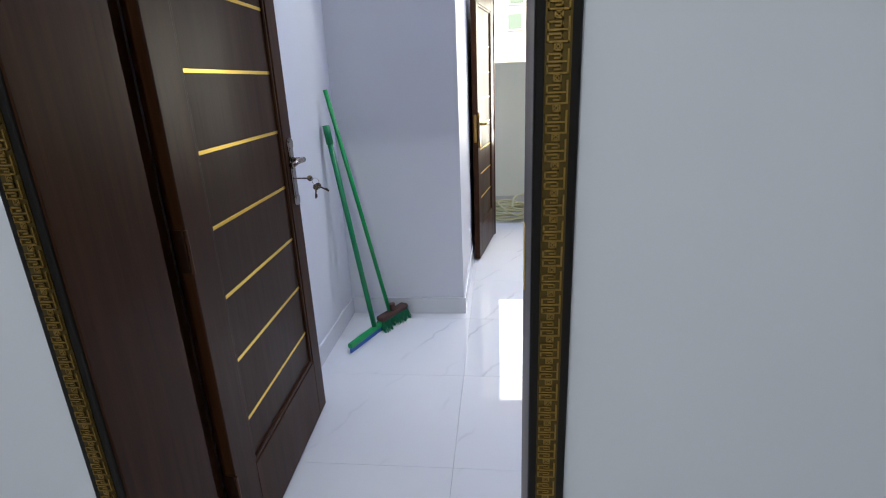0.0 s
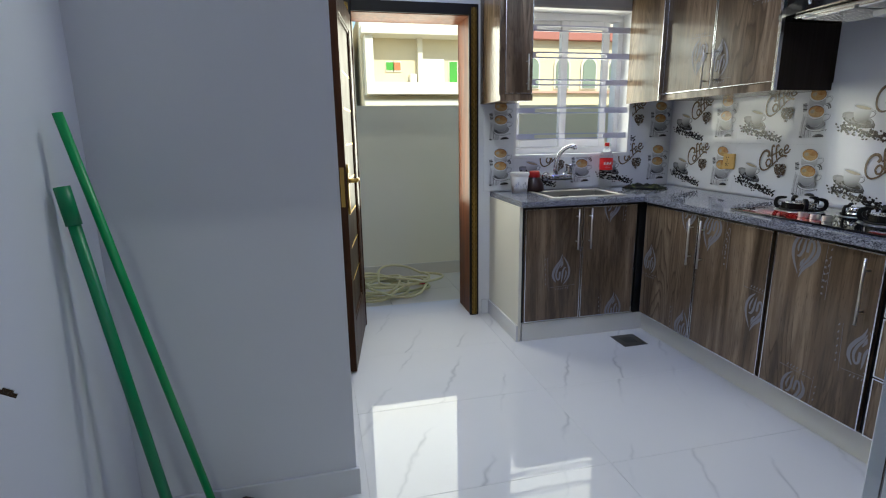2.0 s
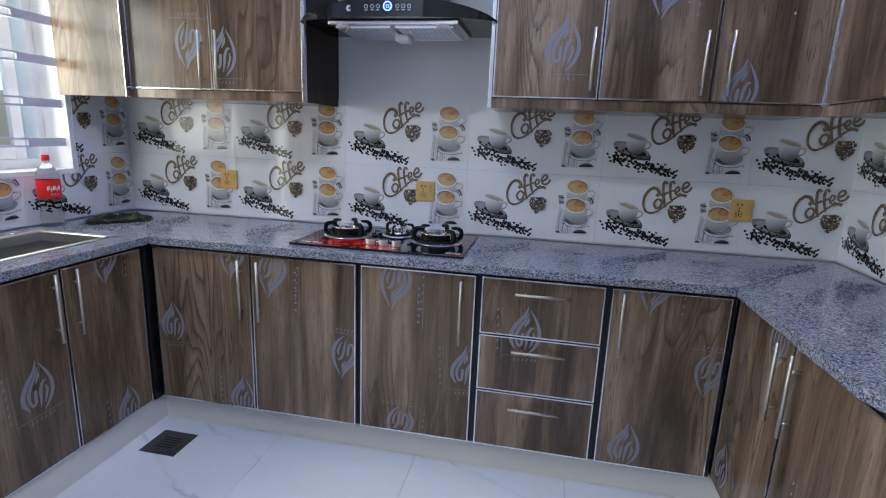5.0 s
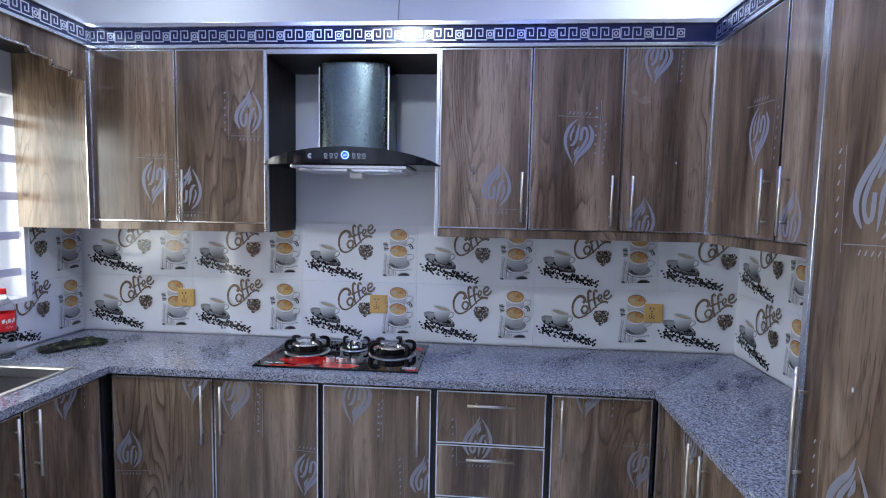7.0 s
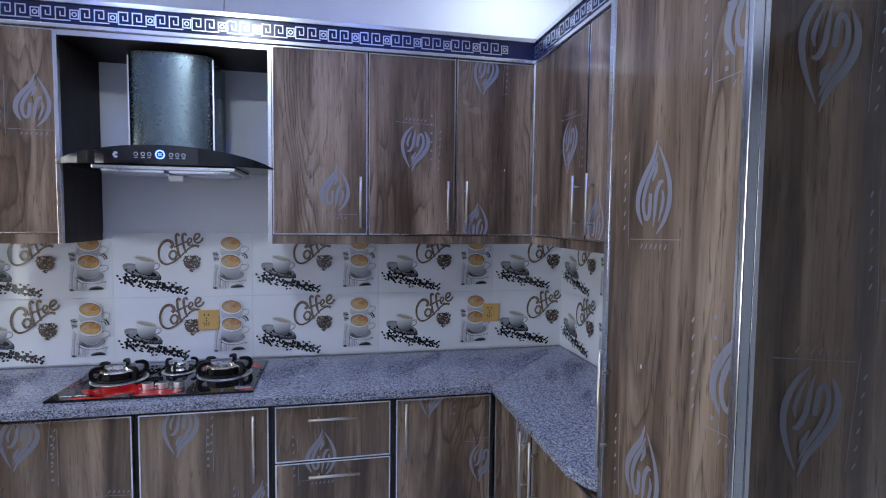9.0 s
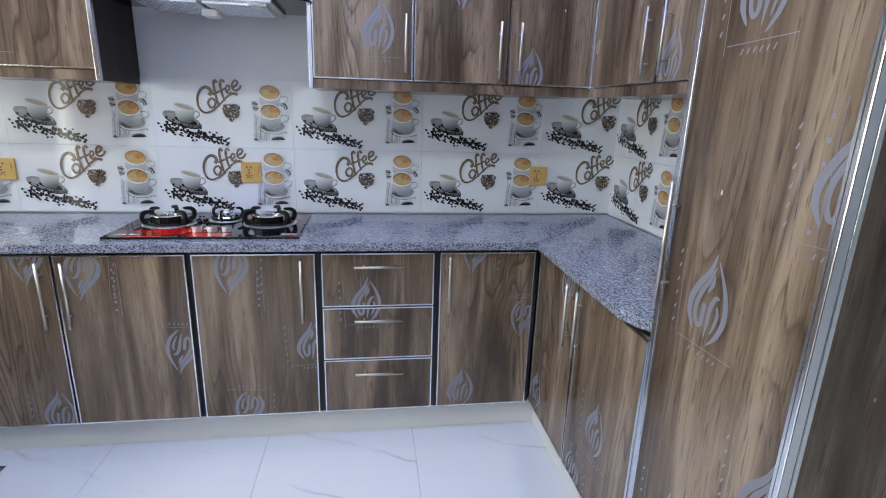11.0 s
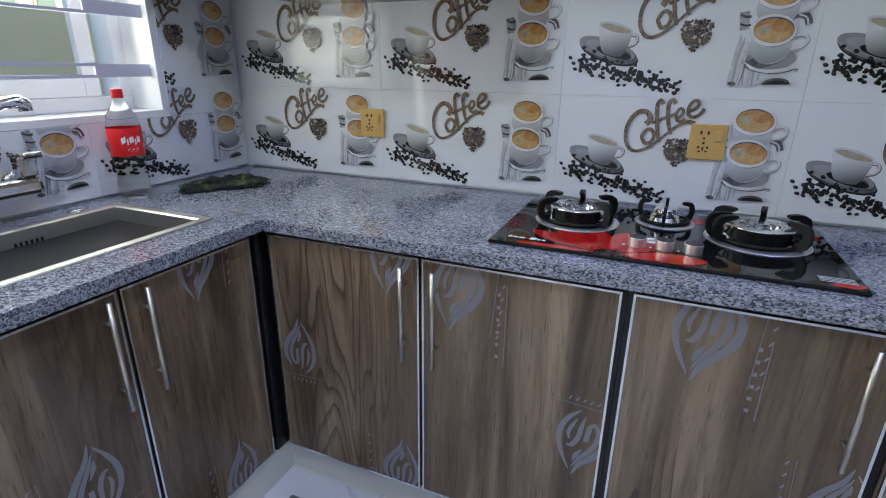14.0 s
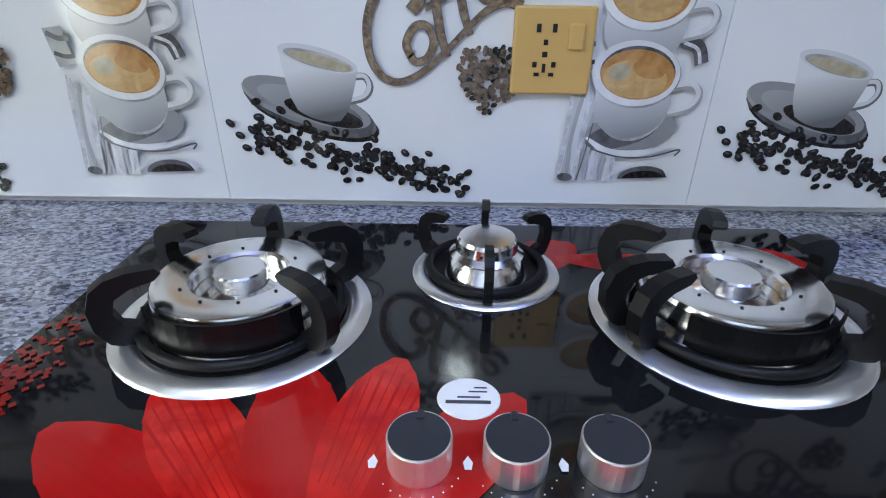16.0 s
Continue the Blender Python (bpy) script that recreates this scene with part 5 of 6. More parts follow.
# ---- sockets ----
M_SOCKET = material("socket_gold", (0.62, 0.40, 0.13), 0.35)
for y in (4.165, 3.108, 1.70):
    s = thing("wall_socket", pose(EX - 0.008, y, 1.03, 0, 0, E_FACE), "gold-coloured plastic wall socket with a switch", "socket", "wall sockets")
    plate = part("plate", box((0, -0.011, 0), (0.093, 0, 0.096), 0.003), M_SOCKET, s)
    bm = bmesh.new()
    for x, z, w, h in ((0.028, 0.073, 0.005, 0.009), (0.046, 0.073, 0.005, 0.009), (0.037, 0.058, 0.005, 0.006), (0.037, 0.045, 0.006, 0.006), (0.026, 0.034, 0.005, 0.006), (0.037, 0.03, 0.004, 0.01), (0.048, 0.034, 0.005, 0.006), (0.029, 0.023, 0.006, 0.004), (0.046, 0.023, 0.006, 0.004)):
        add_box(bm, (x - w / 2, -0.0122, z - h / 2), (x + w / 2, -0.0108, z + h / 2))
    part("pin_hole", bm, M_BLACK, plate, "dark pin holes")
    part("rocker", box((0.062, -0.015, 0.05), (0.08, -0.0105, 0.078), 0.002), M_SOCKET, plate)

# ---- brooms ----
M_GREEN = material("green_plastic", (0.0, 0.30, 0.075), 0.35)
M_GREEN2 = material("dark_green_plastic", (0.0, 0.20, 0.07), 0.4)
M_BRISTLE = material("bristle_green", (0.0, 0.14, 0.06), 0.7)
broom = thing("broom", pose(-0.545, 2.89, 0), "green-handled broom with green bristles leaning in the corner", "broom")
bm = bmesh.new()
add_rod(bm, (-0.017, -0.008, 0.075), (-0.243, -0.078, 1.345), 0.0115)
part("handle", bm, M_GREEN, broom, "bright green handle", smooth=True)
hm = pose(0.0, 0.0, 0.0, 0, 0, 62)
bm = bmesh.new()
add_box(bm, (-0.12, -0.028, 0.052), (0.12, 0.028, 0.085), 0.012)
add_rod(bm, (0, 0, 0.08), (-0.004, -0.002, 0.125), 0.018)
bmesh.ops.transform(bm, matrix=hm, verts=bm.verts)
part("head", bm, material("broom_brown", (0.07, 0.03, 0.022), 0.5), broom, "brown brush block")
bm = bmesh.new()
rnd = random.Random(9)
for k in range(260):
    x, y = rnd.uniform(-0.12, 0.12), rnd.uniform(-0.024, 0.024)
    add_rod(bm, (x, y, 0.054), (x * 1.06 + rnd.gauss(0, 0.004), y * 2.5 + rnd.gauss(0, 0.004), 0.001), 0.0032, 0.0018, n=4)
bmesh.ops.transform(bm, matrix=hm, verts=bm.verts)
part("bristles", bm, M_BRISTLE, broom, "dark green bristles")
wiper = thing("floor_wiper", pose(-0.64, 2.68, 0), "dark green floor wiper with a blue rubber blade", "wiper")
bm = bmesh.new()
add_rod(bm, (0.02, 0.05, 0.05), (-0.157, 0.11, 1.165), 0.0145)
add_rod(bm, (-0.1427, 0.105, 1.075), (-0.1575, 0.1102, 1.17), 0.0185)
part("handle", bm, M_GREEN2, wiper, "dark green handle", smooth=True)
hm = pose(0.0, 0.0, 0, 0, 0, 68)
bm = bmesh.new()
add_box(bm, (-0.175, -0.014, 0.03), (0.13, 0.014, 0.056), 0.004)
bmesh.ops.transform(bm, matrix=hm, verts=bm.verts)
part("head", bm, M_GREEN, wiper, "green head bar")
bm = bmesh.new()
add_box(bm, (-0.172, -0.004, 0.0), (0.127, 0.004, 0.032), 0.001)
bmesh.ops.transform(bm, matrix=hm, verts=bm.verts)
part("blade", bm, material("blade_blue", (0.02, 0.10, 0.42), 0.5), wiper, "blue rubber blade")

# ---- floor drain ----
drain = thing("floor_drain", pose(1.62, 4.0, 0), "square dark steel floor drain with slots", "drain")
part("plate", box((-0.08, -0.083, 0.0005), (0.08, 0.083, 0.003), 0.001), brushed_metal("drain_steel", (0.22, 0.22, 0.22), 0.4), drain)
bm = bmesh.new()
for k in range(5):
    add_box(bm, (-0.035 + 0.016 * k, -0.04, 0.0028), (-0.029 + 0.016 * k, 0.04, 0.0036))
part("slots", bm, M_BLACK, drain)

# ---- yard ----
M_YARDTILE = marble_material("yard_tile", (0.62, 0.57, 0.47), (0.36, 0.32, 0.26), 0.35, 0.3)
yard = structure("pavement_yard", box((-9, 5.082, -0.2), (9, 6.0, -0.052)), M_GROUT, "grout bed of the yard paving", "paving")
structure("baseboard_yard", box((-9, 5.985, -0.04), (9, 6.0, 0.075)), M_YARDTILE, "beige stone skirting of the yard wall", "baseboard")
structure("trim_threshold", box((0.0, 5.062, -0.2), (0.9, 5.08, -0.001)), M_BASEB, "marble edge of the door step", "threshold")
hose = thing("garden_hose", pose(0.33, 5.52, -0.04), "cream garden hose lying in loose coils in the yard", "hose")
rnd = random.Random(12)
for k in range(9):
    bm = bmesh.new()
    cx, cy = rnd.uniform(-0.16, 0.16), rnd.uniform(-0.12, 0.1)
    rx, ry, tilt, ph = rnd.uniform(0.2, 0.42), rnd.uniform(0.14, 0.3), rnd.uniform(-0.1, 0.1), rnd.uniform(0, 6)
    pts = []
    for j in range(44):
        a = ph + 2 * math.pi * 1.15 * j / 43
        w = 1 + 0.12 * math.sin(3 * a + k)
        pts.append((cx + rx * w * math.cos(a), cy + ry * w * math.sin(a), 0.012 + 0.012 * k + 0.035 * max(0, math.sin(a * 1.5 + k)) * (k % 3)))
    add_tube(bm, pts, 0.0105, 8)
    part("coil", bm, material("hose_cream", (0.62, 0.56, 0.30), 0.45) if k == 0 else bpy.data.materials["hose_cream"], hose, smooth=True)
bm = bmesh.new()
add_rod(bm, (0.26, 0.06, 0.05), (0.33, 0.04, 0.045), 0.014)
part("coupling", bm, material("hose_red", (0.6, 0.03, 0.05), 0.4), hose, "red hose coupling")

# ---- houses across the street ----
HYY = 33.0


def far(x, z):
    """A place on the far facade from its bearing in the doorway's scale."""
    return (-0.22 + (x + 0.22) * 2.14, 1.29 + (z - 1.29) * 2.14)


M_ROOM = material("window_dark", (0.24, 0.30, 0.24), 0.3)
M_SHUT = material("green_shutter", (0.06, 0.35, 0.04), 0.5)
M_ORANGE = material("orange_screen", (0.5, 0.2, 0.08), 0.5)
M_REDROOF = material("red_roof", (0.42, 0.16, 0.13), 0.6)
M_LEDGE = material("pink_ledge", (0.55, 0.36, 0.29), 0.7)
M_PALE = painted_wall("pale_plaster", (0.80, 0.76, 0.64), 0.3)
house = thing("house", pose(0, HYY, -0.09), "cream plastered two-storey house with a balcony, sunlit", "house", "houses across the street")


def hbox(name, x0, x1, z0, z1, y0, y1, mat, parent, label=""):
    (a, c), (b, d) = far(x0, z0), far(x1, z1)
    return part(name, box((a, y0, c + 0.09), (b, y1, d + 0.09), 0.0), mat, parent, label)


def ground_box(name, x0, x1, z1, y0, y1, mat, parent, label=""):
    (a, _), (b, d) = far(x0, 0), far(x1, z1)
    return part(name, box((a, y0, 0.0), (b, y1, d + 0.09)), mat, parent, label)


ground_box("wall", 1.15, 4.6, 4.6, 1.2, 9, M_HOUSE, house)
ground_box("lower_wall", 1.15, 4.6, 2.2, 0.2, 1.2, M_PALE, house)
hbox("balcony", 1.2, 4.6, 2.34, 2.66, -0.3, 1.2, M_PALE, house, "pale balcony parapet")
hbox("balcony_pillar", 1.2, 1.42, 2.66, 3.95, -0.1, 1.2, M_PALE, house)
hbox("roof_slab", 1.1, 4.6, 3.9, 4.1, -0.4, 1.2, M_PALE, house, "overhanging roof slab")
hbox("roof_parapet", 1.1, 4.6, 4.1, 4.6, 0.8, 1.19, M_PALE, house)
for x0, x1, mat in ((1.83, 2.03, M_SHUT), (2.05, 2.24, M_ORANGE)):
    w = hbox("window", x0 - 0.02, x1 + 0.02, 3.0, 3.29, 1.1, 1.19, M_PALE, house, "small white-framed window")
    hbox("pane", x0, x1, 3.04, 3.25, 1.06, 1.099, mat, w)
ac = hbox("air_conditioner", 2.49, 2.66, 2.66, 2.92, 0.6, 1.1, M_WHITE, house, "white outdoor unit")
hbox("door", 2.85, 3.52, 2.66, 3.36, 1.05, 1.19, M_WHITE, house, "white balcony door")
hbox("pilaster", 2.72, 2.86, 2.66, 3.9, 0.7, 1.19, M_PALE, house)
w = hbox("window", 3.66, 3.95, 2.66, 3.32, 1.1, 1.19, M_PALE, house, "green shuttered window")
hbox("pane", 3.69, 3.92, 2.68, 3.29, 1.05, 1.099, M_SHUT, w)
house2 = thing("house", pose(0, HYY, -0.09), "cream house with arched windows and a red tiled roof", "house", "houses across the street")
ground_box("wall", 4.75, 11.5, 3.92, 0.8, 2.1, M_HOUSE, house2)
ground_box("upper_wall", 4.75, 11.5, 5.6, 2.2, 9, M_PALE, house2)
hbox("roof", 4.7, 11.6, 3.92, 4.15, 0.2, 2.1, M_REDROOF, house2, "red tiled roof edge")
hbox("ledge", 4.75, 11.5, 2.40, 2.46, 0.5, 0.79, M_LEDGE, house2, "faded pink balcony ledge")
for x in (5.3, 6.2, 7.2, 8.1, 9.0, 9.9):
    bm = bmesh.new()
    (a, c), (b, d) = far(x - 0.27, 2.52), far(x + 0.27, 3.22)
    arch = [(a, c), (b, c)] + [((a + b) / 2 + (b - a) / 2 * math.cos(math.pi * k / 12), d + (b - a) / 2 * math.sin(math.pi * k / 12)) for k in range(13)]
    add_prism(bm, [(p, q + 0.09) for p, q in arch], 0.1, Matrix.Translation((0, 0.69, 0)))
    w = part("window", bm, M_PALE, house2, "white arched window frame")
    mx, mz = (a + b) / 2, (c + d) / 2
    bm = bmesh.new()
    add_prism(bm, [(mx + (p - mx) * 0.78, mz + (q - mz) * 0.88 + 0.09) for p, q in arch], 0.06, Matrix.Translation((0, 0.62, 0)))
    part("pane", bm, M_ROOM, w, "dark green glass")
house3 = thing("house", pose(0, HYY, -0.09), "pale grey house with barred windows", "house", "houses across the street")
ground_box("wall", -6.0, 1.0, 4.9, 3.0, 10, M_PALE, house3)
for x, z in ((0.45, 2.9), (0.5, 3.6), (-1.2, 3.0), (-3, 3.2)):
    w = hbox("window", x - 0.25, x + 0.25, z - 0.25, z + 0.25, 2.9, 2.99, M_WHITE, house3)
    hbox("pane", x - 0.2, x + 0.2, z - 0.2, z + 0.2, 2.85, 2.899, M_ROOM, w)

# ---- wall tiles with a printed coffee motif ----
M_TILE = material("wall_tile_white", (0.77, 0.785, 0.81), 0.1)
tn = Nodes(M_TILE)
tn.rough(tn.ramp(tn.noise(tn.coords(source="Position"), 6, 2), [(0.3, 0.06), (0.7, 0.14)]))


def print_material(name, a, b, scale=60):
    m = material(name, a, 0.12)
    n = Nodes(m)
    n.colour(n.ramp(n.noise(n.coords((1, 1, 1)), scale, 4, 0.6, 0.5), [(0.35, a), (0.65, b)]))
    return m


P = [print_material("print_cup", (0.66, 0.67, 0.70), (0.80, 0.81, 0.82), 18), print_material("print_grey", (0.26, 0.27, 0.29), (0.48, 0.49, 0.5), 30),
     print_material("print_dark", (0.05, 0.05, 0.055), (0.16, 0.16, 0.17), 40), print_material("print_bean", (0.008, 0.007, 0.007), (0.03, 0.027, 0.025), 200),
     print_material("print_letter", (0.10, 0.065, 0.04), (0.30, 0.22, 0.14), 130), print_material("print_coffee", (0.36, 0.17, 0.055), (0.52, 0.30, 0.12), 40),
     print_material("print_crema", (0.48, 0.30, 0.12), (0.62, 0.43, 0.21), 60), print_material("print_linen", (0.42, 0.43, 0.46), (0.70, 0.71, 0.74), 90),
     print_material("print_heartbean", (0.05, 0.035, 0.025), (0.24, 0.18, 0.13), 170)]
P += [print_material("print_shade", [v * (1 - 0.19 * k) for v in (0.60, 0.61, 0.64)], [v * (1 - 0.19 * k) for v in (0.65, 0.66, 0.69)], 25) for k in range(5)]
def gradient_print(name, way, start, end, a, b):
    """Printed ink that runs from a to b along a way over the tile's face."""
    m = material(name, a, 0.12)
    n = Nodes(m)
    dot = n.add("ShaderNodeVectorMath")
    dot.operation = "DOT_PRODUCT"
    dot.inputs[1].default_value = (way[0], 0, way[1])
    n.link(n.coords(), dot.inputs[0])
    span = n.add("ShaderNodeMapRange")
    span.inputs[1].default_value, span.inputs[2].default_value = start, end
    n.link(dot.outputs["Value"], span.inputs[0])
    n.colour(n.mix(span.outputs[0], a, b))
    return m


PALE_INK, SHADE_INK = (0.70, 0.71, 0.73), (0.13, 0.135, 0.145)
P += [gradient_print("print_cup_side", (0.25, -0.97), -0.135, -0.075, PALE_INK, SHADE_INK),
      gradient_print("print_saucer", (0.5, -0.87), -0.09, 0.01, (0.34, 0.35, 0.37), (0.09, 0.09, 0.10)),
      gradient_print("print_upper_bowl", (0.15, -0.99), -0.175, -0.095, PALE_INK, (0.30, 0.31, 0.33)),
      gradient_print("print_lower_bowl", (0.15, -0.99), -0.09, -0.015, PALE_INK, (0.26, 0.27, 0.29))]
P.append(print_material("print_tan", (0.36, 0.31, 0.21), (0.50, 0.44, 0.32), 60))
SIDE, SAUCER, UPPER, LOWER, TAN = range(14, 19)
CUP, GREY, DARK, BEAN, LETTER, COFFEE, CREMA, LINEN, HEART, TONE = range(10)


JOINT = 0.0145   # the picture starts this far left of the tile


def motif():
    """One tile's picture in x 0 to 0.61, z 0 to 0.305: cup and beans, lettering, heart, two cups."""
    bm = bmesh.new()
    rnd = random.Random(21)
    lay = [0.0]

    def y():
        lay[0] -= 0.000012
        return lay[0]

    # cup with saucer, its shade and scattered beans
    add_disc(bm, 0.139, 0.116, 0.084, 0.027, -0.3, BEAN, y(), 28)
    add_disc(bm, 0.136, 0.121, 0.084, 0.0265, -0.3, DARK, y(), 28)
    add_disc(bm, 0.134, 0.126, 0.083, 0.0255, -0.3, SAUCER, y(), 28)
    add_disc(bm, 0.133, 0.129, 0.080, 0.0225, -0.3, TONE + 3, y(), 28)
    add_disc(bm, 0.136, 0.126, 0.066, 0.0165, -0.3, SAUCER, y(), 28)
    add_disc(bm, 0.152, 0.116, 0.050, 0.0125, -0.28, BEAN, y(), 24)
    add_ribbon(bm, [(0.192, 0.160), (0.205, 0.160), (0.211, 0.148), (0.203, 0.136), (0.185, 0.131)], 0.0085, TONE + 4, y())
    add_ribbon(bm, [(0.192, 0.161), (0.205, 0.161), (0.210, 0.149), (0.203, 0.138), (0.186, 0.133)], 0.005, TONE, y())
    cols, rows = 16, 5
    tl, tr, bl, br = (0.104, 0.192), (0.197, 0.168), (0.120, 0.120), (0.172, 0.107)

    def wall_of_cup(t, h):
        """A place on the cup's side: t across, h from the base up; bowed out."""
        e = h ** 0.55
        a = (bl[0] + (tl[0] - bl[0]) * e, bl[1] + (tl[1] - bl[1]) * h)
        b = (br[0] + (tr[0] - br[0]) * e, br[1] + (tr[1] - br[1]) * h)
        sag = -0.009 * (1 - (2 * t - 1) ** 2) * (0.6 + 0.4 * h)
        return (a[0] + (b[0] - a[0]) * t + sag * 0.25, a[1] + (b[1] - a[1]) * t + sag)

    yy = y()
    for k in range(cols):
        for j in range(rows):
            quad = [wall_of_cup(t, h) for t, h in ((k / cols, j / rows), ((k + 1) / cols, j / rows), ((k + 1) / cols, (j + 1) / rows), (k / cols, (j + 1) / rows))]
            bm.faces.new([bm.verts.new((u, yy, v)) for u, v in quad]).material_index = SIDE
    add_disc(bm, 0.1505, 0.1805, 0.048, 0.0125, -0.25, TONE, y(), 28)
    add_disc(bm, 0.1515, 0.1785, 0.0425, 0.0088, -0.25, GREY, y(), 24)
    add_disc(bm, 0.1525, 0.1775, 0.039, 0.0066, -0.25, TAN, y(), 24)

    def bean(x, z, s=1.0, mat=BEAN):
        tilt = rnd.uniform(-1, 1)
        add_disc(bm, x, z, 0.0060 * s, 0.0043 * s, tilt, mat, y(), 9)
        if mat == BEAN and rnd.random() < 0.55:
            add_disc(bm, x - 0.001, z + 0.0014, 0.0030 * s, 0.0009 * s, tilt, DARK, y(), 6)

    for k in range(150):
        t = rnd.random() ** 1.1
        x = 0.065 + 0.268 * t
        mid = 0.090 - 0.064 * t
        bean(x, mid + rnd.gauss(0, 0.0165 * (1 - 0.5 * t)), rnd.uniform(0.9, 1.2))
    for x, z in ((0.034, 0.103), (0.044, 0.088), (0.05, 0.072), (0.065, 0.068), (0.06, 0.095), (0.075, 0.078), (0.1, 0.055), (0.155, 0.05), (0.2, 0.045), (0.262, 0.028), (0.285, 0.022), (0.33, 0.022), (0.07, 0.13)):
        bean(x, z, 1.1)
    # lettering: Coffee
    c_pts = [(0.262, 0.232), (0.272, 0.247), (0.262, 0.264), (0.243, 0.266), (0.224, 0.25), (0.212, 0.22), (0.213, 0.185), (0.226, 0.162), (0.246, 0.155), (0.272, 0.165), (0.302, 0.19), (0.327, 0.215), (0.347, 0.233), (0.37, 0.243), (0.387, 0.238)]
    c_w = [0.013, 0.013, 0.012, 0.011, 0.010, 0.0085, 0.0075, 0.0075, 0.0065, 0.006, 0.005, 0.005, 0.006, 0.009, 0.011]
    strokes = [(c_pts, c_w), ([(0.262, 0.184), (0.256, 0.198), (0.266, 0.216), (0.28, 0.217), (0.288, 0.202), (0.282, 0.184), (0.268, 0.178), (0.26, 0.186)], 0.0075),
               ([(0.304, 0.184), (0.296, 0.21), (0.289, 0.25), (0.286, 0.285), (0.293, 0.298), (0.301, 0.288)], [0.007, 0.008, 0.009, 0.009, 0.008, 0.009]),
               ([(0.278, 0.236), (0.295, 0.243), (0.306, 0.252)], 0.006),
               ([(0.33, 0.208), (0.321, 0.235), (0.315, 0.27), (0.316, 0.293), (0.325, 0.299), (0.332, 0.29)], [0.006, 0.008, 0.009, 0.009, 0.008, 0.008]),
               ([(0.303, 0.248), (0.32, 0.256), (0.334, 0.263)], 0.006),
               ([(0.339, 0.25), (0.352, 0.261), (0.353, 0.274), (0.344, 0.277), (0.337, 0.264), (0.34, 0.248), (0.351, 0.243), (0.361, 0.252)], 0.0058),
               ([(0.364, 0.268), (0.384, 0.28), (0.39, 0.294), (0.378, 0.3), (0.367, 0.285), (0.367, 0.264), (0.38, 0.256), (0.396, 0.265), (0.404, 0.28)], 0.0068)]
    for pts, w in strokes:
        wide = [v + 0.0024 for v in w] if isinstance(w, list) else w + 0.0024
        add_ribbon(bm, pts, wide, DARK, y())
    for pts, w in strokes:
        add_ribbon(bm, pts, w, LETTER, y())
    # heart of beans
    for k in range(190):
        for _ in range(60):
            u, v = rnd.uniform(-1.2, 1.2), rnd.uniform(-1.3, 1.2)
            if (u * u + v * v - 1) ** 3 - u * u * v ** 3 < 0:
                break
        add_disc(bm, 0.355 + 0.033 * u, 0.152 + 0.036 * v, 0.0046, 0.0031, rnd.uniform(-1.5, 1.5), BEAN if k < 60 else HEART, y(), 7)
    # folded linen under the two cups
    for k in range(13):
        x = 0.449 + 0.0052 * k
        mat = (LINEN, TONE + 1, TONE + 2, TONE)[k % 4]
        add_ribbon(bm, [(x + rnd.uniform(-0.002, 0.002) + 0.008, 0.160 - 0.004 * k), (x + 0.006, 0.125), (x + rnd.uniform(-0.004, 0.006), 0.08), (x + rnd.uniform(-0.003, 0.004), 0.036)], [0.002, 0.0075, 0.0065, 0.004], mat, y())
    add_disc(bm, 0.532, 0.100, 0.056, 0.026, 0.12, TONE + 3, y(), 24)
    add_disc(bm, 0.520, 0.096, 0.044, 0.016, 0.25, DARK, y(), 24)
    add_ribbon(bm, [(0.478, 0.092), (0.51, 0.073), (0.555, 0.074), (0.592, 0.085)], [0.003, 0.010, 0.008, 0.002], CUP, y())
    add_ribbon(bm, [(0.485, 0.078), (0.52, 0.068), (0.56, 0.068), (0.596, 0.078), (0.592, 0.070)], 0.0022, DARK, y())
    add_ribbon(bm, [(0.472, 0.036), (0.477, 0.06), (0.484, 0.11)], 0.0016, DARK, y())
    add_disc(bm, 0.557, 0.040, 0.032, 0.016, 0.04, DARK, y(), 16, 0, math.pi)
    add_disc(bm, 0.557, 0.040, 0.026, 0.010, 0.04, BEAN, y(), 16, 0, math.pi)
    add_ribbon(bm, [(0.505, 0.036), (0.53, 0.052), (0.555, 0.060), (0.58, 0.054), (0.591, 0.040)], 0.0032, CUP, y())
    add_disc(bm, 0.457, 0.040, 0.010, 0.0055, -0.1, DARK, y(), 14)
    add_ribbon(bm, [(0.457, 0.212), (0.460, 0.190), (0.464, 0.170)], 0.022, GREY, y())
    add_ribbon(bm, [(0.449, 0.206), (0.462, 0.200), (0.474, 0.201)], 0.006, DARK, y())
    add_ribbon(bm, [(0.452, 0.184), (0.464, 0.180), (0.476, 0.181)], 0.005, DARK, y())
    add_ribbon(bm, [(0.575, 0.205), (0.592, 0.198), (0.600, 0.180)], 0.016, DARK, y())
    add_ribbon(bm, [(0.575, 0.203), (0.592, 0.196), (0.598, 0.180)], 0.004, LINEN, y())
    for cx, cz in ((0.5275, 0.253), (0.527, 0.168)):
        add_ribbon(bm, [(cx + 0.042, cz - 0.016), (cx + 0.066, cz - 0.012), (cx + 0.078, cz - 0.022), (cx + 0.070, cz - 0.038), (cx + 0.040, cz - 0.046)], 0.0095, GREY, y())
        add_ribbon(bm, [(cx + 0.040, cz - 0.014), (cx + 0.066, cz - 0.010), (cx + 0.077, cz - 0.021), (cx + 0.069, cz - 0.036), (cx + 0.040, cz - 0.044)], 0.0062, CUP, y())
        add_disc(bm, cx + 0.002, cz - 0.036, 0.044, 0.044, 0, GREY, y(), 28)
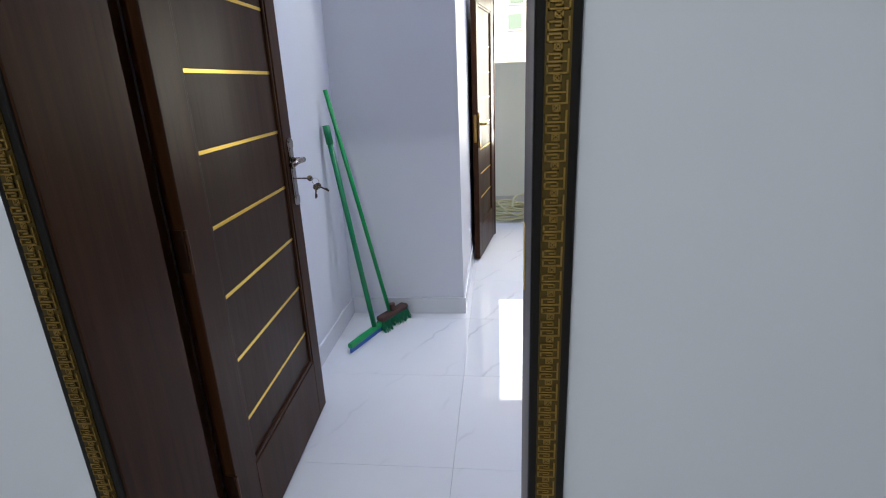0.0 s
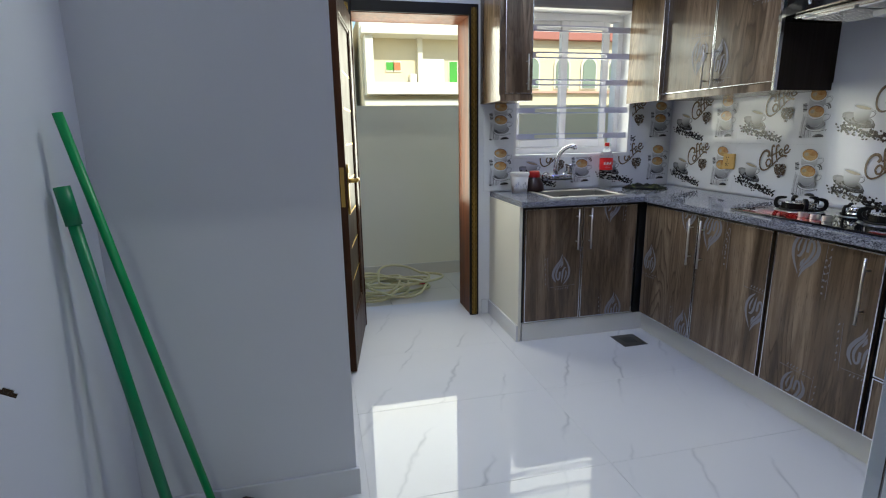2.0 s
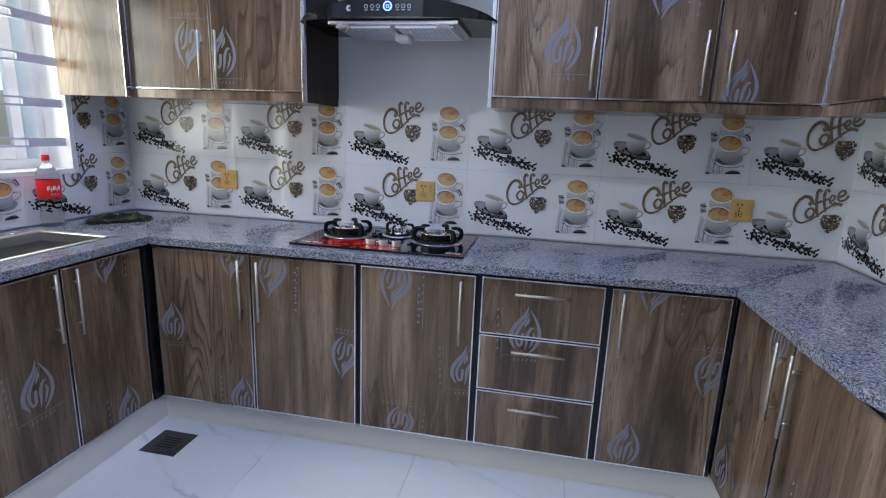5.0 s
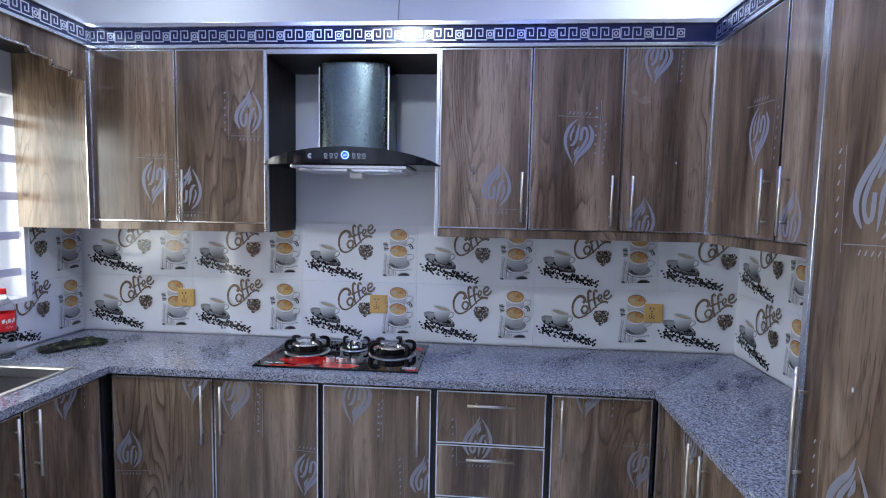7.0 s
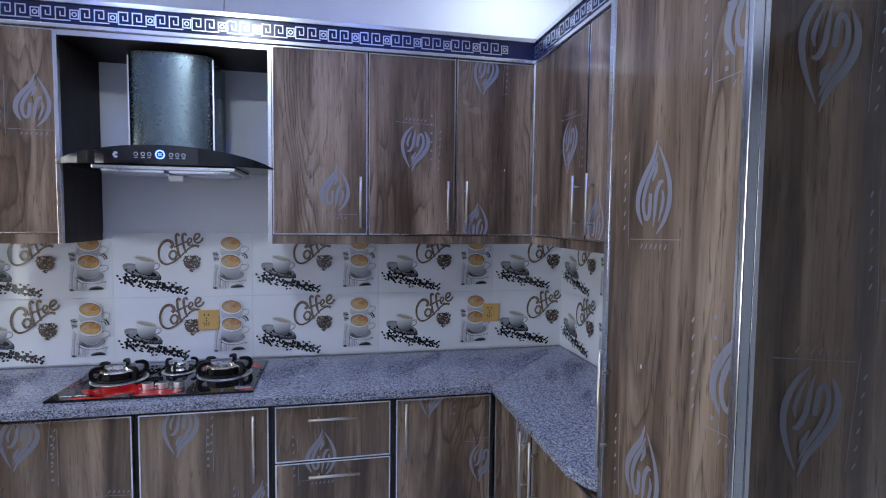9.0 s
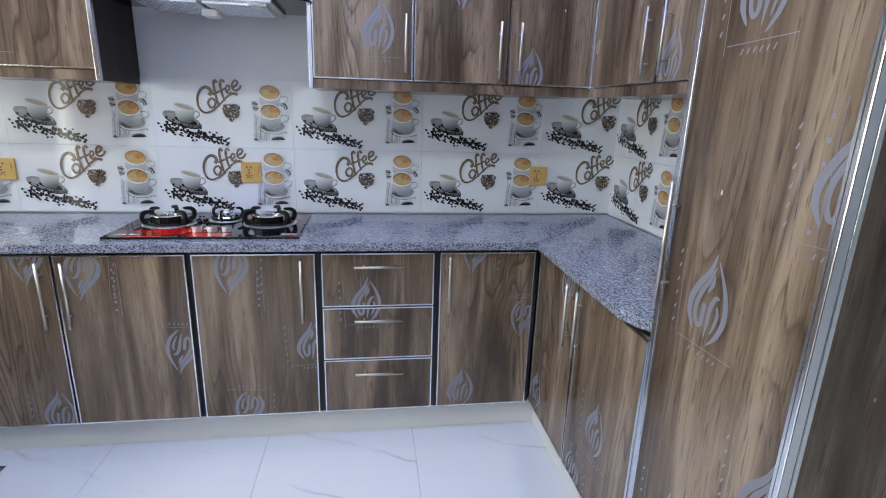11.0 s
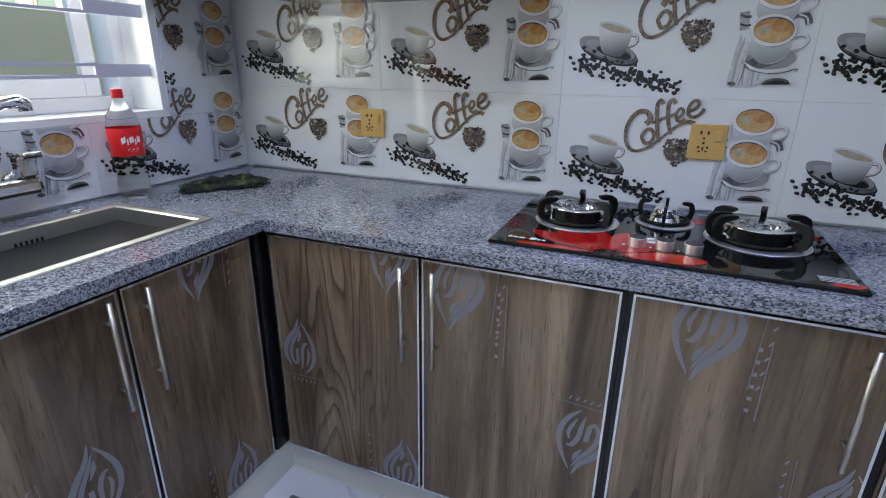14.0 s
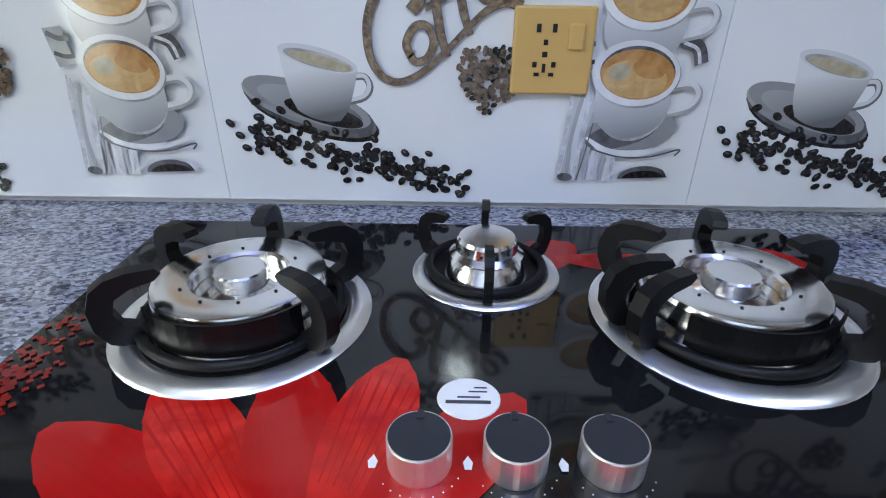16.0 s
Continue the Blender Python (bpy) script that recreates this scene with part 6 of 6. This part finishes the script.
        add_disc(bm, cx, cz - 0.033, 0.0465, 0.0435, 0, UPPER if cz > 0.2 else LOWER, y(), 32)
        add_disc(bm, cx, cz - 0.0015, 0.0525, 0.038, -0.1, GREY, y(), 32)
        add_disc(bm, cx - 0.001, cz, 0.052, 0.037, -0.1, CUP, y(), 32)
        add_disc(bm, cx + 0.001, cz + 0.001, 0.0445, 0.0300, -0.1, DARK, y(), 32)
        add_disc(bm, cx + 0.001, cz - 0.001, 0.0440, 0.0282, -0.1, COFFEE, y(), 32)
        add_disc(bm, cx - 0.001, cz - 0.006, 0.0385, 0.0215, -0.1, CREMA, y(), 28)
        add_disc(bm, cx + 0.014, cz + 0.006, 0.020, 0.011, -0.2, COFFEE, y(), 18)
        add_disc(bm, cx - 0.020, cz + 0.002, 0.013, 0.010, 0.3, TAN, y(), 14)
    bmesh.ops.translate(bm, vec=(-JOINT, 0, 0), verts=bm.verts)
    return bm


TW, TH, TZ = 0.61, 0.305, 0.886
PRINTS = {}


def wall_tile(wall, m, u0=0.0, u1=TW, v0=0.0, v1=TH):
    key = (u0, u1, v0, v1)
    if key not in PRINTS:
        a = part("tile", box((u0 + 0.0003, -0.008, v0 + 0.0003), (u1 - 0.0003, 0, v1 - 0.0003), 0.0004), M_TILE)
        bm = motif() if key == (0.0, TW, 0.0, TH) else clip(motif(), u0 + 0.001, u1 - 0.001, v0 + 0.001, v1 - 0.001)
        bmesh.ops.translate(bm, vec=(0, -0.0085, 0), verts=bm.verts)
        b = part("tile_print", bm, P, a)
        PRINTS[key] = (a.data, b.data)
    else:
        a, b = new("tile", PRINTS[key][0]), new("tile_print", PRINTS[key][1])
        b.parent = a
    a.parent = bpy.data.objects[wall]
    a.matrix_basis = m
    b["label"] = "printed coffee cups, beans and lettering"
    return a


for row in (0, 1):
    z = TZ + row * TH
    for k in range(6):
        wall_tile("wall_east", pose(EX, 4.707 - JOINT - TW * k, z, 0, 0, E_FACE), 0.0, TW if k < 5 else 0.405)
    for k in range(3):
        wall_tile("wall_south", pose(EX - 0.009 - TW * k, SY, z, 0, 0, S_FACE), 0.0, TW if k < 2 else 0.2)
    wall_tile("wall_north", pose(0.502, NY, z), 0.398, TW)
cut_v, cut_u = WIN[2] - TZ, WIN[1] - 1.722
wall_tile("wall_north", pose(1.112, NY, TZ), 0.0, TW, 0.0, cut_v)
wall_tile("wall_north", pose(1.722, NY, TZ), 0.0, TW, 0.0, cut_v)
wall_tile("wall_north", pose(1.722, NY, TZ), cut_u, TW, cut_v, TH)
wall_tile("wall_north", pose(1.722, NY, TZ + TH), cut_u, TW)

# ---- floor tiles ----
floor = bpy.data.objects["floor"]
FTX, FTY = 0.945, 0.622
tile_mesh = None
for i in range(-2, 4):
    for j in range(-5, 3):
        x, y = -0.088 + FTX * i, 3.568 + FTY * j
        if x + FTX < -2.8 or y > 5.08:
            continue
        y1 = min(y + FTY, 5.06)
        if y1 - y < FTY - 0.01 or tile_mesh is None:
            t = part("floor_tile", box((0.0006, 0.0006, -0.0085), (FTX - 0.0006, y1 - y - 0.0006, 0), 0.0006), M_MARBLE)
            if y1 - y > FTY - 0.01:
                tile_mesh = t.data
        else:
            t = new("floor_tile", tile_mesh)
        t.location = (x, y, 0)
        t.parent = floor
for i in range(14):
    for j in range(2):
        t = part("paving_tile", box((0.001, 0.001, -0.012), (0.599, 0.449, 0), 0.001), M_YARDTILE) if not (i or j) else new("paving_tile", bpy.data.objects["paving_tile"].data)
        t.location = (-3.9 + 0.6 * i, 5.084 + 0.45 * j, -0.04)
        t.parent = yard
